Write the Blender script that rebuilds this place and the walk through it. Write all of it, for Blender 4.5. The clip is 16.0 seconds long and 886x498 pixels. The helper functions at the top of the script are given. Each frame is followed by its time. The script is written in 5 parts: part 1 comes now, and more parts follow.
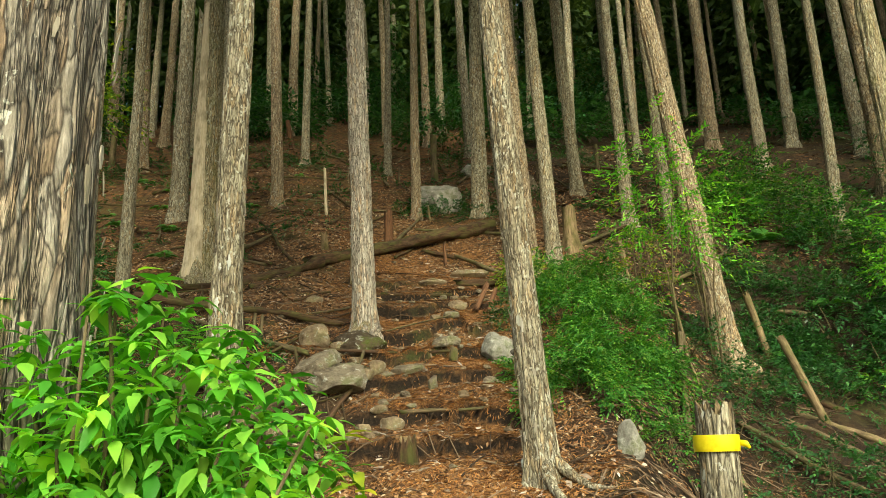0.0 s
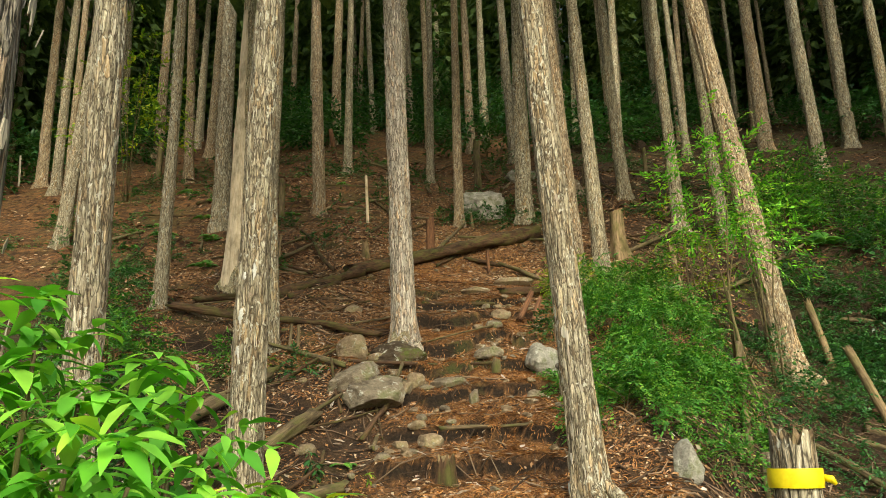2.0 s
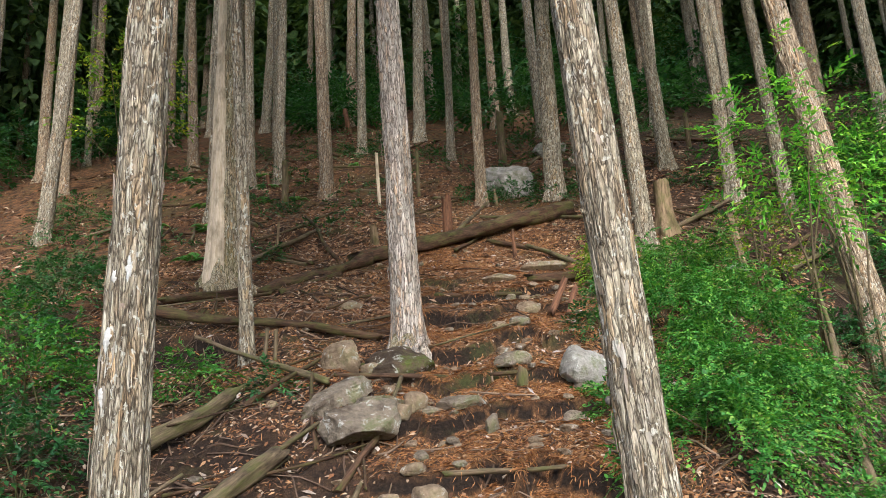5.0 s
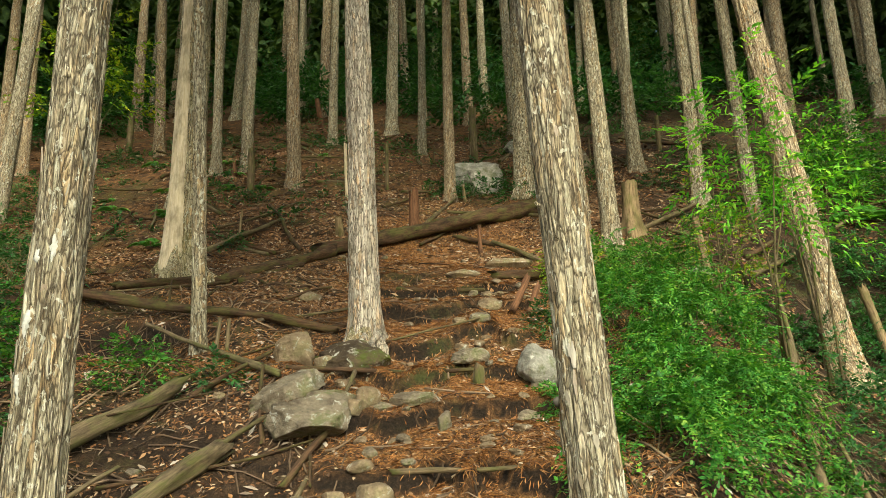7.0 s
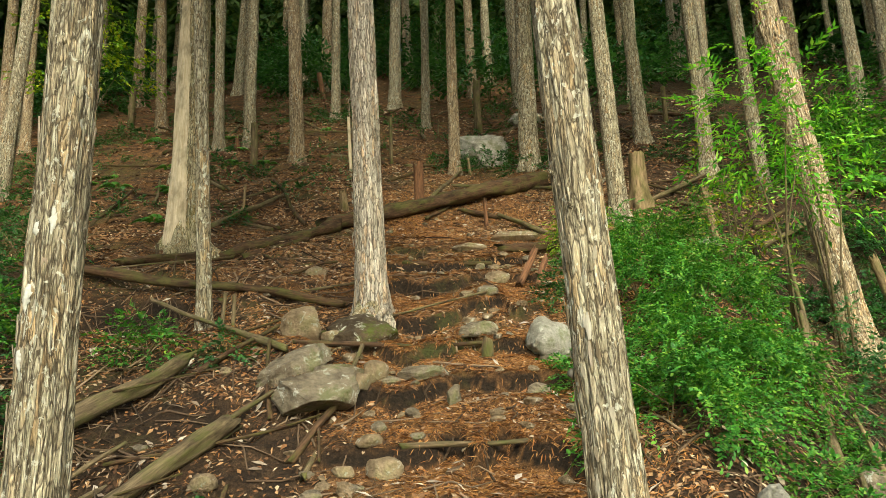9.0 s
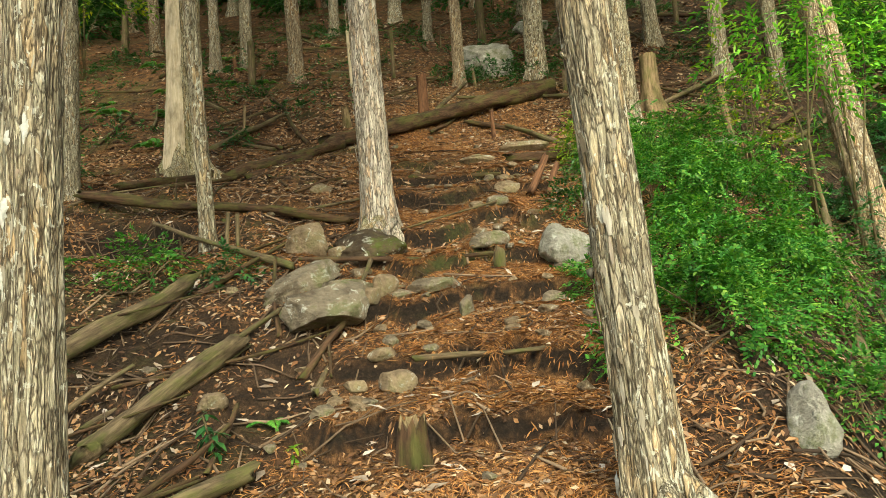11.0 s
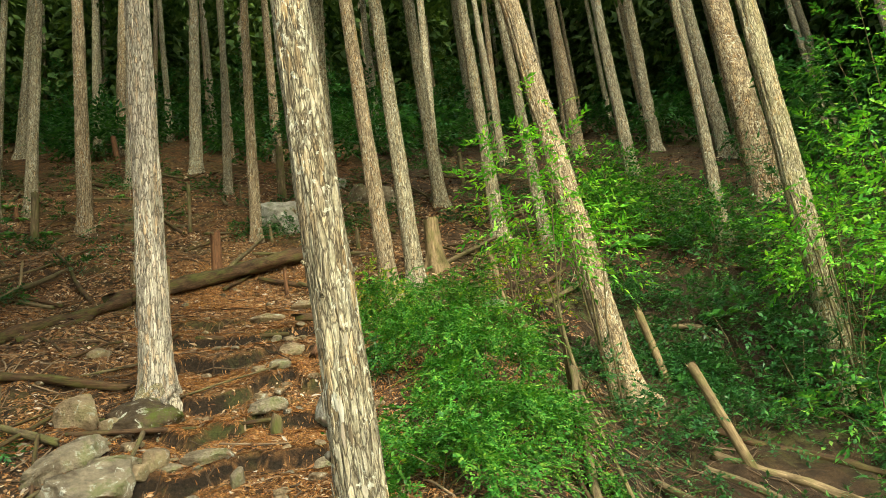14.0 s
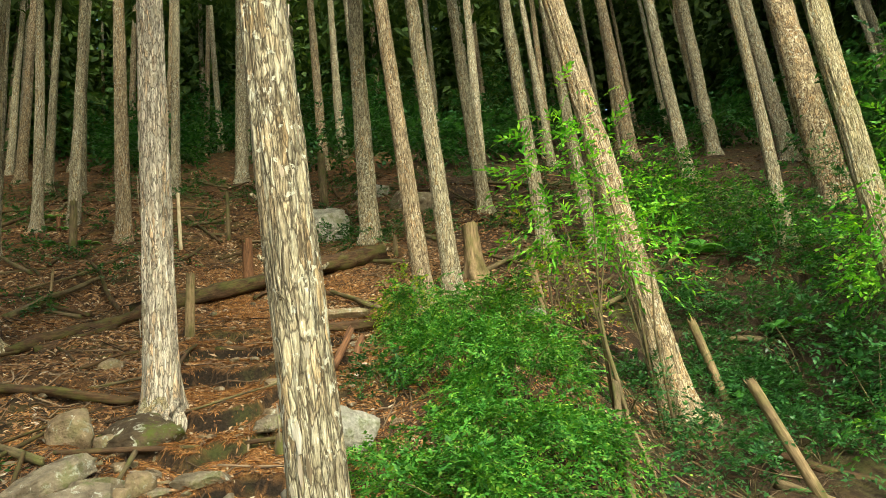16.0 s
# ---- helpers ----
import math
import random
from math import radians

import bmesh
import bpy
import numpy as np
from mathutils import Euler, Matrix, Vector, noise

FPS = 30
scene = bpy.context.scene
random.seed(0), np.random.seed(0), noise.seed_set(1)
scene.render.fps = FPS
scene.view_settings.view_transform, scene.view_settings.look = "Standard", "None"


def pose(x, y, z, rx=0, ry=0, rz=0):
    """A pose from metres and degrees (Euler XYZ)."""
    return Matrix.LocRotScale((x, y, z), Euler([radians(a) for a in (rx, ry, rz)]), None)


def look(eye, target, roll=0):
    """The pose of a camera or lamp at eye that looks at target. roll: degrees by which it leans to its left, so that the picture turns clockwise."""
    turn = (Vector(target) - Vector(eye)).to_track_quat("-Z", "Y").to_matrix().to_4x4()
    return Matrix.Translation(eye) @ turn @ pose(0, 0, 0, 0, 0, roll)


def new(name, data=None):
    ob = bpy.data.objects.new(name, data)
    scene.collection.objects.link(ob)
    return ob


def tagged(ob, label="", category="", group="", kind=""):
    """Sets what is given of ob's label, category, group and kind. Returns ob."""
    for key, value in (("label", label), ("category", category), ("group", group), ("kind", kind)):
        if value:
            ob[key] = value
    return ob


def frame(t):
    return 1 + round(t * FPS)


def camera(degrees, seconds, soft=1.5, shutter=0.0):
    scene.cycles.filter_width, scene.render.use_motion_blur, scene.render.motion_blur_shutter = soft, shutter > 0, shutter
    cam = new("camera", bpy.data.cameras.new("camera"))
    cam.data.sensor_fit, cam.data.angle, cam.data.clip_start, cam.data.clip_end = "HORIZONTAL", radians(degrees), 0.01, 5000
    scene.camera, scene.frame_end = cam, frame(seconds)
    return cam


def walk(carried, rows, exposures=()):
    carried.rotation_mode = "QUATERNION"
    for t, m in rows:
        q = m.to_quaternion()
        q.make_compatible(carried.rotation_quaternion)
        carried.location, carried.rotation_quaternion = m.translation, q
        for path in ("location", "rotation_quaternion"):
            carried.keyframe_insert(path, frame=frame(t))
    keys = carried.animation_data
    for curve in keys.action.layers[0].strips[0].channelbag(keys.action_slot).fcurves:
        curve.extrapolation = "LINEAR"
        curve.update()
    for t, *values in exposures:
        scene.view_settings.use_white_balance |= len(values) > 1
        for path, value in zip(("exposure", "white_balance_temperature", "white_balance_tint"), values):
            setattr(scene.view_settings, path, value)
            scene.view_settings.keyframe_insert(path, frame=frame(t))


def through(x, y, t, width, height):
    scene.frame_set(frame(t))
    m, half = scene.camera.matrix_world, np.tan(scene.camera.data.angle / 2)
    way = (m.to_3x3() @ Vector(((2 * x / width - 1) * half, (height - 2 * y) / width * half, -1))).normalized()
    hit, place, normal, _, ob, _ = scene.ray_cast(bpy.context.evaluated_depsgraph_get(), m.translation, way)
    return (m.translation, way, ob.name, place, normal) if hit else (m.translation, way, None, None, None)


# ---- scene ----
import functools

cam = camera(59.41, 16.0, soft=0.5)
EXPOSURES = [(0, 0.9, 7100, -3), (1.2, 0.9, 7100, -1), (2.2, 0.92, 7100, 5), (3.0, 0.98, 6050, 14), (3.4, 1.05, 5050, 27), (4.2, 1.05, 5050, 27), (6.3, 1.08, 6900, 0), (11, 1.08, 6900, 0), (13, 1.2, 7000, -4), (16, 1.28, 7000, -3)]
PATH = [
    (0, look((0.000, 0.000, 1.600), (-0.024, 4.843, 2.844), -2.29)),
    (0.5, look((0.012, 0.042, 1.611), (-0.067, 4.882, 2.863), -2.47)),
    (1, look((-0.004, 0.124, 1.623), (-0.157, 4.958, 2.890), -2.02)),
    (1.5, look((0.011, 0.212, 1.629), (-0.248, 5.033, 2.928), -1.69)),
    (2, look((0.045, 0.337, 1.675), (-0.271, 5.153, 2.979), -1.89)),
    (2.5, look((0.041, 0.545, 1.697), (-0.271, 5.366, 2.986), -2.55)),
    (3, look((0.029, 0.777, 1.727), (-0.280, 5.623, 2.919), -3.20)),
    (3.5, look((0.061, 1.078, 1.791), (-0.308, 5.946, 2.870), -3.78)),
    (4, look((0.057, 1.509, 1.884), (-0.429, 6.341, 3.074), -3.68)),
    (4.2, look((0.071, 1.656, 1.934), (-0.469, 6.466, 3.188), -3.51)),
    (6.3, look((0.189, 2.167, 2.141), (-0.234, 7.015, 3.286), -1.89)),
    (6.5, look((0.194, 2.162, 2.099), (-0.198, 7.005, 3.281), -1.69)),
    (7, look((0.214, 2.172, 2.085), (-0.135, 7.016, 3.272), -1.83)),
    (7.5, look((0.214, 2.172, 2.083), (-0.092, 7.019, 3.269), -1.95)),
    (8, look((0.242, 2.219, 2.080), (-0.087, 7.066, 3.263), -2.01)),
    (8.5, look((0.240, 2.239, 2.088), (-0.126, 7.097, 3.214), -2.12)),
    (9, look((0.182, 2.258, 2.085), (-0.201, 7.135, 3.117), -2.23)),
    (9.2, look((0.166, 2.267, 2.069), (-0.244, 7.149, 3.066), -2.22)),
    (11.3, look((0.165, 2.486, 2.044), (-0.287, 7.444, 2.508), -4.74)),
    (11.5, look((0.189, 2.487, 2.049), (-0.124, 7.459, 2.476), -4.87)),
    (12, look((0.262, 2.451, 2.062), (0.287, 7.435, 2.456), -5.60)),
    (12.5, look((0.313, 2.360, 2.103), (0.726, 7.302, 2.740), -6.79)),
    (13, look((0.397, 2.298, 2.165), (1.242, 7.107, 3.242), -7.89)),
    (13.5, look((0.442, 2.214, 2.176), (1.367, 6.964, 3.436), -8.00)),
    (14, look((0.438, 2.047, 2.141), (1.242, 6.810, 3.436), -7.67)),
    (14.5, look((0.452, 2.062, 2.126), (0.977, 6.850, 3.466), -7.30)),
    (15, look((0.482, 2.252, 2.112), (0.655, 7.049, 3.511), -7.30)),
    (15.5, look((0.537, 2.481, 2.180), (0.627, 7.280, 3.579), -7.16)),
    (16, look((0.757, 2.617, 2.205), (1.216, 7.393, 3.612), -6.78)),
]
walk(cam, PATH, EXPOSURES)

# ---- light ----
SUN_UP, SUN_ROUND = 38, 165      # degrees: height of the sun, and its bearing clockwise from +y
world = bpy.data.worlds.new("overcast_sky")
scene.world = world
world.use_nodes = True
sky = world.node_tree.nodes.new("ShaderNodeTexSky")
sky.sky_type, sky.sun_disc = "NISHITA", False
sky.sun_elevation, sky.sun_rotation = radians(SUN_UP), radians(SUN_ROUND)
sky.air_density, sky.dust_density, sky.ozone_density = 1.0, 4.0, 0.6
back = world.node_tree.nodes["Background"]
back.inputs["Strength"].default_value = 0.15
world.node_tree.links.new(sky.outputs["Color"], back.inputs["Color"])
sun = new("sun", bpy.data.lights.new("sun", "SUN"))
sun.data.energy, sun.data.angle, sun.data.color = 1.5, radians(25), (1.0, 0.95, 0.86)
toward = Vector((math.sin(radians(SUN_ROUND)) * math.cos(radians(SUN_UP)), math.cos(radians(SUN_ROUND)) * math.cos(radians(SUN_UP)), math.sin(radians(SUN_UP))))
sun.matrix_world = look(toward * 60, (0, 0, 0))


# ---- materials ----
def shader(name, rough=0.85):
    m = bpy.data.materials.new(name)
    m.use_nodes = True
    nt = m.node_tree
    bsdf = nt.nodes["Principled BSDF"]
    bsdf.inputs["Roughness"].default_value = rough
    bsdf.inputs["Specular IOR Level"].default_value = 0.25
    return m, nt, bsdf


def wire(nt, value, socket):
    if isinstance(value, (int, float)):
        socket.default_value = value
    elif isinstance(value, tuple):
        socket.default_value = (*value, 1) if len(socket.default_value) == 4 else value
    else:
        nt.links.new(value, socket)


def place_of(nt, scale=(1, 1, 1), source="Object"):
    co = nt.nodes.new("ShaderNodeTexCoord").outputs[source]
    mp = nt.nodes.new("ShaderNodeMapping")
    mp.inputs["Scale"].default_value = scale
    nt.links.new(co, mp.inputs["Vector"])
    return mp.outputs["Vector"]


def cloud(nt, vec, scale, detail=4, rough=0.6, distortion=0.0):
    n = nt.nodes.new("ShaderNodeTexNoise")
    nt.links.new(vec, n.inputs["Vector"])
    n.inputs["Scale"].default_value, n.inputs["Detail"].default_value = scale, detail
    n.inputs["Roughness"].default_value, n.inputs["Distortion"].default_value = rough, distortion
    return n.outputs["Fac"]


def ramp(nt, fac, *stops):
    r = nt.nodes.new("ShaderNodeValToRGB")
    while len(r.color_ramp.elements) < len(stops):
        r.color_ramp.elements.new(0.5)
    for e, (p, c) in zip(r.color_ramp.elements, stops):
        e.position, e.color = p, (*c, 1) if isinstance(c, tuple) else (c, c, c, 1)
    nt.links.new(fac, r.inputs["Fac"])
    return r.outputs["Color"]


def blend(nt, fac, a, b, kind="MIX"):
    n = nt.nodes.new("ShaderNodeMix")
    n.data_type, n.blend_type = "RGBA", kind
    wire(nt, fac, n.inputs[0])
    wire(nt, a, n.inputs[6])
    wire(nt, b, n.inputs[7])
    return n.outputs[2]


def maths(nt, op, a, b=0.0):
    n = nt.nodes.new("ShaderNodeMath")
    n.operation = op
    wire(nt, a, n.inputs[0])
    wire(nt, b, n.inputs[1])
    return n.outputs[0]


def relief(nt, bsdf, height, strength, distance):
    b = nt.nodes.new("ShaderNodeBump")
    b.inputs["Strength"].default_value, b.inputs["Distance"].default_value = strength, distance
    nt.links.new(height, b.inputs["Height"])
    nt.links.new(b.outputs["Normal"], bsdf.inputs["Normal"])


def random_of(nt, island=False):
    if island:
        return nt.nodes.new("ShaderNodeNewGeometry").outputs["Random Per Island"]
    return nt.nodes.new("ShaderNodeObjectInfo").outputs["Random"]


def cells(nt, vec, feature="F1"):
    v = nt.nodes.new("ShaderNodeTexVoronoi")
    v.feature = feature
    v.inputs["Scale"].default_value = 1.0
    nt.links.new(vec, v.inputs["Vector"])
    return v


def stirred(nt, vec, by, scale):
    """The same coordinates, bent by a soft noise."""
    n = nt.nodes.new("ShaderNodeTexNoise")
    nt.links.new(vec, n.inputs["Vector"])
    n.inputs["Scale"].default_value, n.inputs["Detail"].default_value = scale, 3
    return blend(nt, by, vec, n.outputs["Color"], "LINEAR_LIGHT")


def bark_material(name, dark, mid, pale, lichen=0.64, moss=0.0, size=1.0):
    """Bark that splits into long upright plates: each plate has its own tone, dark cracks run between them and long fissures across."""
    m, nt, bsdf = shader(name, 0.92)
    k = 1 / size
    vec = stirred(nt, place_of(nt, (44 * k, 44 * k, 8.5 * k)), 0.5, 0.9)
    plate = cells(nt, vec)
    crack = cells(nt, vec, "DISTANCE_TO_EDGE").outputs["Distance"]
    tone = nt.nodes.new("ShaderNodeSeparateColor")
    nt.links.new(plate.outputs["Color"], tone.inputs[0])
    fibre = cloud(nt, place_of(nt, (75 * k, 75 * k, 9 * k)), 1.0, 6, 0.65, 0.4)
    fine = cloud(nt, place_of(nt, (240, 240, 40)), 1.0, 4, 0.7)
    broad = cloud(nt, place_of(nt, (7, 7, 1.8)), 1.0, 4, 0.6)
    rift = maths(nt, "ABSOLUTE", maths(nt, "SUBTRACT", cloud(nt, place_of(nt, (30 * k, 30 * k, 3.2 * k)), 1.0, 4, 0.6, 0.5), 0.5))
    col = ramp(nt, fibre, (0.32, tuple(0.35 * a + 0.65 * b for a, b in zip(dark, mid))), (0.48, mid), (0.64, pale))
    col = blend(nt, 1.0, col, ramp(nt, tone.outputs[0], (0.1, (0.80, 0.77, 0.73)), (0.5, (1.0, 1.0, 0.98)), (0.9, (1.22, 1.22, 1.19))), "MULTIPLY")
    rust = blend(nt, 1.0, col, (1.08, 0.84, 0.62), "MULTIPLY")
    col = blend(nt, maths(nt, "MULTIPLY", ramp(nt, tone.outputs[1], (0.5, 0.0), (0.8, 0.85)), ramp(nt, broad, (0.42, 0.15), (0.6, 1.0))), col, rust)
    col = blend(nt, ramp(nt, crack, (0.0, 0.85), (0.03, 0.6), (0.09, 0.0)), col, dark)
    col = blend(nt, ramp(nt, rift, (0.008, 0.85), (0.03, 0.0)), col, dark)
    col = blend(nt, 0.8, col, ramp(nt, fine, (0.3, 0.5), (0.7, 1.35)), "MULTIPLY")
    spots = cloud(nt, place_of(nt, (34, 34, 20)), 1.0, 4, 0.65, 0.5)
    spots = maths(nt, "ADD", spots, maths(nt, "MULTIPLY", maths(nt, "SUBTRACT", broad, 0.5), 0.35))
    col = blend(nt, ramp(nt, spots, (lichen, 0.0), (lichen + 0.04, 0.8)), col, (0.55, 0.57, 0.48))
    if moss:
        green = cloud(nt, place_of(nt, (5, 5, 2)), 1.0, 4, 0.65)
        col = blend(nt, ramp(nt, green, (0.5, 0.0), (0.68, moss)), col, (0.13, 0.14, 0.03))
    own = ramp(nt, random_of(nt), (0.0, (0.94, 0.92, 0.88)), (1.0, (1.22, 1.2, 1.14)))
    wire(nt, blend(nt, 1.0, col, own, "MULTIPLY"), bsdf.inputs["Base Color"])
    high = blend(nt, 0.5, ramp(nt, crack, (0.0, 0.0), (0.25, 1.0)), ramp(nt, rift, (0.0, 0.0), (0.08, 1.0)))
    high = blend(nt, 0.4, high, blend(nt, 0.5, tone.outputs[0], fibre))
    relief(nt, bsdf, high, 1.0, 0.02 * size)
    return m


def flake_material():
    m, nt, bsdf = shader("loose_bark", 0.9)
    col = ramp(nt, random_of(nt, True), (0.0, (0.15, 0.12, 0.075)), (0.3, (0.26, 0.23, 0.16)), (0.6, (0.34, 0.315, 0.235)), (0.85, (0.46, 0.44, 0.36)), (1.0, (0.28, 0.21, 0.14)))
    grain = cloud(nt, place_of(nt, (80, 80, 6)), 1.0, 4, 0.6)
    wire(nt, blend(nt, 0.6, col, ramp(nt, grain, (0.3, 0.4), (0.7, 1.3)), "MULTIPLY"), bsdf.inputs["Base Color"])
    relief(nt, bsdf, grain, 0.7, 0.01)
    return m


def wood_material(name, dark, pale, moss=0.0):
    m, nt, bsdf = shader(name, 0.88)
    grain = cloud(nt, place_of(nt, (60, 60, 5)), 1.0, 6, 0.68, 0.5)
    rot = cloud(nt, place_of(nt, (6, 6, 3)), 1.0, 4, 0.65)
    col = ramp(nt, grain, (0.3, dark), (0.68, pale))
    col = blend(nt, ramp(nt, rot, (0.46, 0.0), (0.66, 0.8)), col, tuple(0.45 * c for c in dark))
    if moss:
        green = cloud(nt, place_of(nt, (9, 9, 4)), 1.0, 4, 0.65)
        col = blend(nt, ramp(nt, green, (0.45, 0.0), (0.62, moss)), col, (0.10, 0.12, 0.025))
    wire(nt, col, bsdf.inputs["Base Color"])
    relief(nt, bsdf, blend(nt, 0.4, grain, rot), 0.8, 0.015)
    return m


def leaf_material(name, *greens, shine=0.45, through=0.35):
    m, nt, bsdf = shader(name, shine)
    stops = [(i / max(1, len(greens) - 1), g) for i, g in enumerate(greens)]
    col = ramp(nt, random_of(nt, True), *stops)
    vein = cloud(nt, place_of(nt, (40, 40, 40)), 1.0, 3, 0.5)
    col = blend(nt, 0.4, col, ramp(nt, vein, (0.3, 0.7), (0.7, 1.25)), "MULTIPLY")
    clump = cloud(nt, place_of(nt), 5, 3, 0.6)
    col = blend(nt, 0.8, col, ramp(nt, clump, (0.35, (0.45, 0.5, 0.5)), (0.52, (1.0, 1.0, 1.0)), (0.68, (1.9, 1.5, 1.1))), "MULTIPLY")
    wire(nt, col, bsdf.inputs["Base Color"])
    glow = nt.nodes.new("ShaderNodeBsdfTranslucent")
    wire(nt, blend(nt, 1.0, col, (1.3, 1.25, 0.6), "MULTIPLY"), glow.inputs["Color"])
    mix = nt.nodes.new("ShaderNodeMixShader")
    mix.inputs[0].default_value = through
    nt.links.new(bsdf.outputs[0], mix.inputs[1])
    nt.links.new(glow.outputs[0], mix.inputs[2])
    nt.links.new(mix.outputs[0], nt.nodes["Material Output"].inputs["Surface"])
    return m


def scatter_material(name, *cols):
    m, nt, bsdf = shader(name, 0.9)
    stops = [(i / max(1, len(cols) - 1), g) for i, g in enumerate(cols)]
    col = ramp(nt, random_of(nt, True), *stops)
    v = cloud(nt, place_of(nt, (60, 60, 60)), 1.0, 3, 0.6)
    wire(nt, blend(nt, 0.5, col, ramp(nt, v, (0.3, 0.55), (0.7, 1.3)), "MULTIPLY"), bsdf.inputs["Base Color"])
    return m


def stone_material(name, dark, pale, moss=0.0):
    m, nt, bsdf = shader(name, 0.85)
    vec = place_of(nt)
    big = cloud(nt, vec, 5, 6, 0.65)
    fine = cloud(nt, vec, 45, 5, 0.7)
    col = ramp(nt, big, (0.35, dark), (0.65, pale))
    col = blend(nt, 0.6, col, ramp(nt, fine, (0.3, 0.6), (0.7, 1.3)), "MULTIPLY")
    spots = cloud(nt, vec, 11, 5, 0.7, 0.6)
    col = blend(nt, ramp(nt, spots, (0.58, 0.0), (0.64, 0.8)), col, (0.52, 0.54, 0.46))
    if moss:
        green = cloud(nt, vec, 4, 5, 0.7)
        col = blend(nt, ramp(nt, green, (0.52, 0.0), (0.62, moss)), col, (0.09, 0.12, 0.02))
    wire(nt, col, bsdf.inputs["Base Color"])
    relief(nt, bsdf, blend(nt, 0.5, big, fine), 1.0, 0.05)
    return m


def earth_material():
    m, nt, bsdf = shader("forest_floor", 0.95)
    vec = place_of(nt)
    big = cloud(nt, vec, 0.9, 5, 0.6)
    mid = cloud(nt, vec, 6, 6, 0.7, 0.4)
    fine = cloud(nt, vec, 38, 6, 0.75)
    needles = cloud(nt, place_of(nt, (120, 40, 60)), 1.0, 4, 0.7, 1.5)
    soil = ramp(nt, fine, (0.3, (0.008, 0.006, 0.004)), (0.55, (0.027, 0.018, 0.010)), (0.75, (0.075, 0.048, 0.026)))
    litter = ramp(nt, needles, (0.3, (0.06, 0.030, 0.013)), (0.5, (0.23, 0.112, 0.038)), (0.72, (0.48, 0.27, 0.11)))
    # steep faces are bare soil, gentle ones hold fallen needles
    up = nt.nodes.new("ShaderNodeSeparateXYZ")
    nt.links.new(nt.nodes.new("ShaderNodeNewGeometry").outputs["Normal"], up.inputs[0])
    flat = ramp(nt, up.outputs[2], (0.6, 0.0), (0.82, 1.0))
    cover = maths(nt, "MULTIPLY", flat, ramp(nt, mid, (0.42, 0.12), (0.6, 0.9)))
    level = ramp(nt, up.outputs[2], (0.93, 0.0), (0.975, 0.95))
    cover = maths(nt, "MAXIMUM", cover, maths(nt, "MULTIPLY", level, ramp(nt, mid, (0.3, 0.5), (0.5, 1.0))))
    strewn = nt.nodes.new("ShaderNodeAttribute")
    strewn.attribute_name = "strewn"
    mulch = ramp(nt, needles, (0.3, (0.02, 0.012, 0.006)), (0.5, (0.075, 0.044, 0.021)), (0.72, (0.19, 0.12, 0.06)))
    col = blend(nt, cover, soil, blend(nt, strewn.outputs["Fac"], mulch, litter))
    green = maths(nt, "MULTIPLY", ramp(nt, big, (0.50, 0.0), (0.62, 0.85)), ramp(nt, mid, (0.4, 0.0), (0.6, 1.0)))
    col = blend(nt, green, col, ramp(nt, fine, (0.3, (0.03, 0.045, 0.012)), (0.7, (0.10, 0.11, 0.03))))
    wire(nt, col, bsdf.inputs["Base Color"])
    relief(nt, bsdf, blend(nt, 0.5, mid, fine), 1.0, 0.07)
    return m


M_BARK = bark_material("cypress_bark", (0.055, 0.044, 0.027), (0.32, 0.30, 0.215), (0.50, 0.485, 0.39), 0.595)
M_BARK_OLD = bark_material("furrowed_bark", (0.042, 0.037, 0.029), (0.215, 0.20, 0.165), (0.36, 0.34, 0.295), 0.66, 0.0, 0.9)
M_BARK_PALE = bark_material("pale_peeling_bark", (0.10, 0.085, 0.065), (0.46, 0.43, 0.365), (0.66, 0.63, 0.56), 0.67, 0.0, 1.1)
M_BARK_RED = bark_material("reddish_bark", (0.065, 0.044, 0.027), (0.325, 0.27, 0.18), (0.50, 0.45, 0.345), 0.615)
M_BARK_MOSS = bark_material("mossy_bark", (0.06, 0.05, 0.026), (0.36, 0.33, 0.22), (0.55, 0.52, 0.39), 0.61, 0.4)
M_FLAKE = flake_material()
M_WOOD = wood_material("weathered_wood", (0.09, 0.06, 0.03), (0.36, 0.27, 0.15), 0.4)
M_SCAR = wood_material("bare_heartwood", (0.48, 0.39, 0.23), (0.74, 0.66, 0.48))
M_WOOD_GREY = wood_material("grey_dead_wood", (0.045, 0.032, 0.018), (0.22, 0.17, 0.095), 0.6)
M_WOOD_DARK = wood_material("rotten_log", (0.025, 0.015, 0.009), (0.12, 0.07, 0.036), 0.45)
M_WOOD_RED = wood_material("red_rotten_wood", (0.06, 0.03, 0.017), (0.23, 0.115, 0.055))
M_ROCK = stone_material("grey_stone", (0.10, 0.08, 0.052), (0.33, 0.285, 0.20), 0.6)
M_ROCK_PALE = stone_material("pale_stone", (0.13, 0.092, 0.05), (0.38, 0.30, 0.19), 0.4)
M_ROCK_WHITE = stone_material("whitish_stone", (0.20, 0.195, 0.155), (0.43, 0.425, 0.36), 0.6)
M_HUMP = stone_material("mossy_earth", (0.035, 0.024, 0.013), (0.11, 0.08, 0.045), 0.9)
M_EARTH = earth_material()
M_LITTER = scatter_material("fallen_leaves", (0.04, 0.021, 0.011), (0.08, 0.042, 0.02), (0.16, 0.08, 0.034), (0.26, 0.125, 0.05), (0.10, 0.055, 0.028), (0.06, 0.034, 0.02), (0.20, 0.12, 0.06), (0.50, 0.40, 0.26))
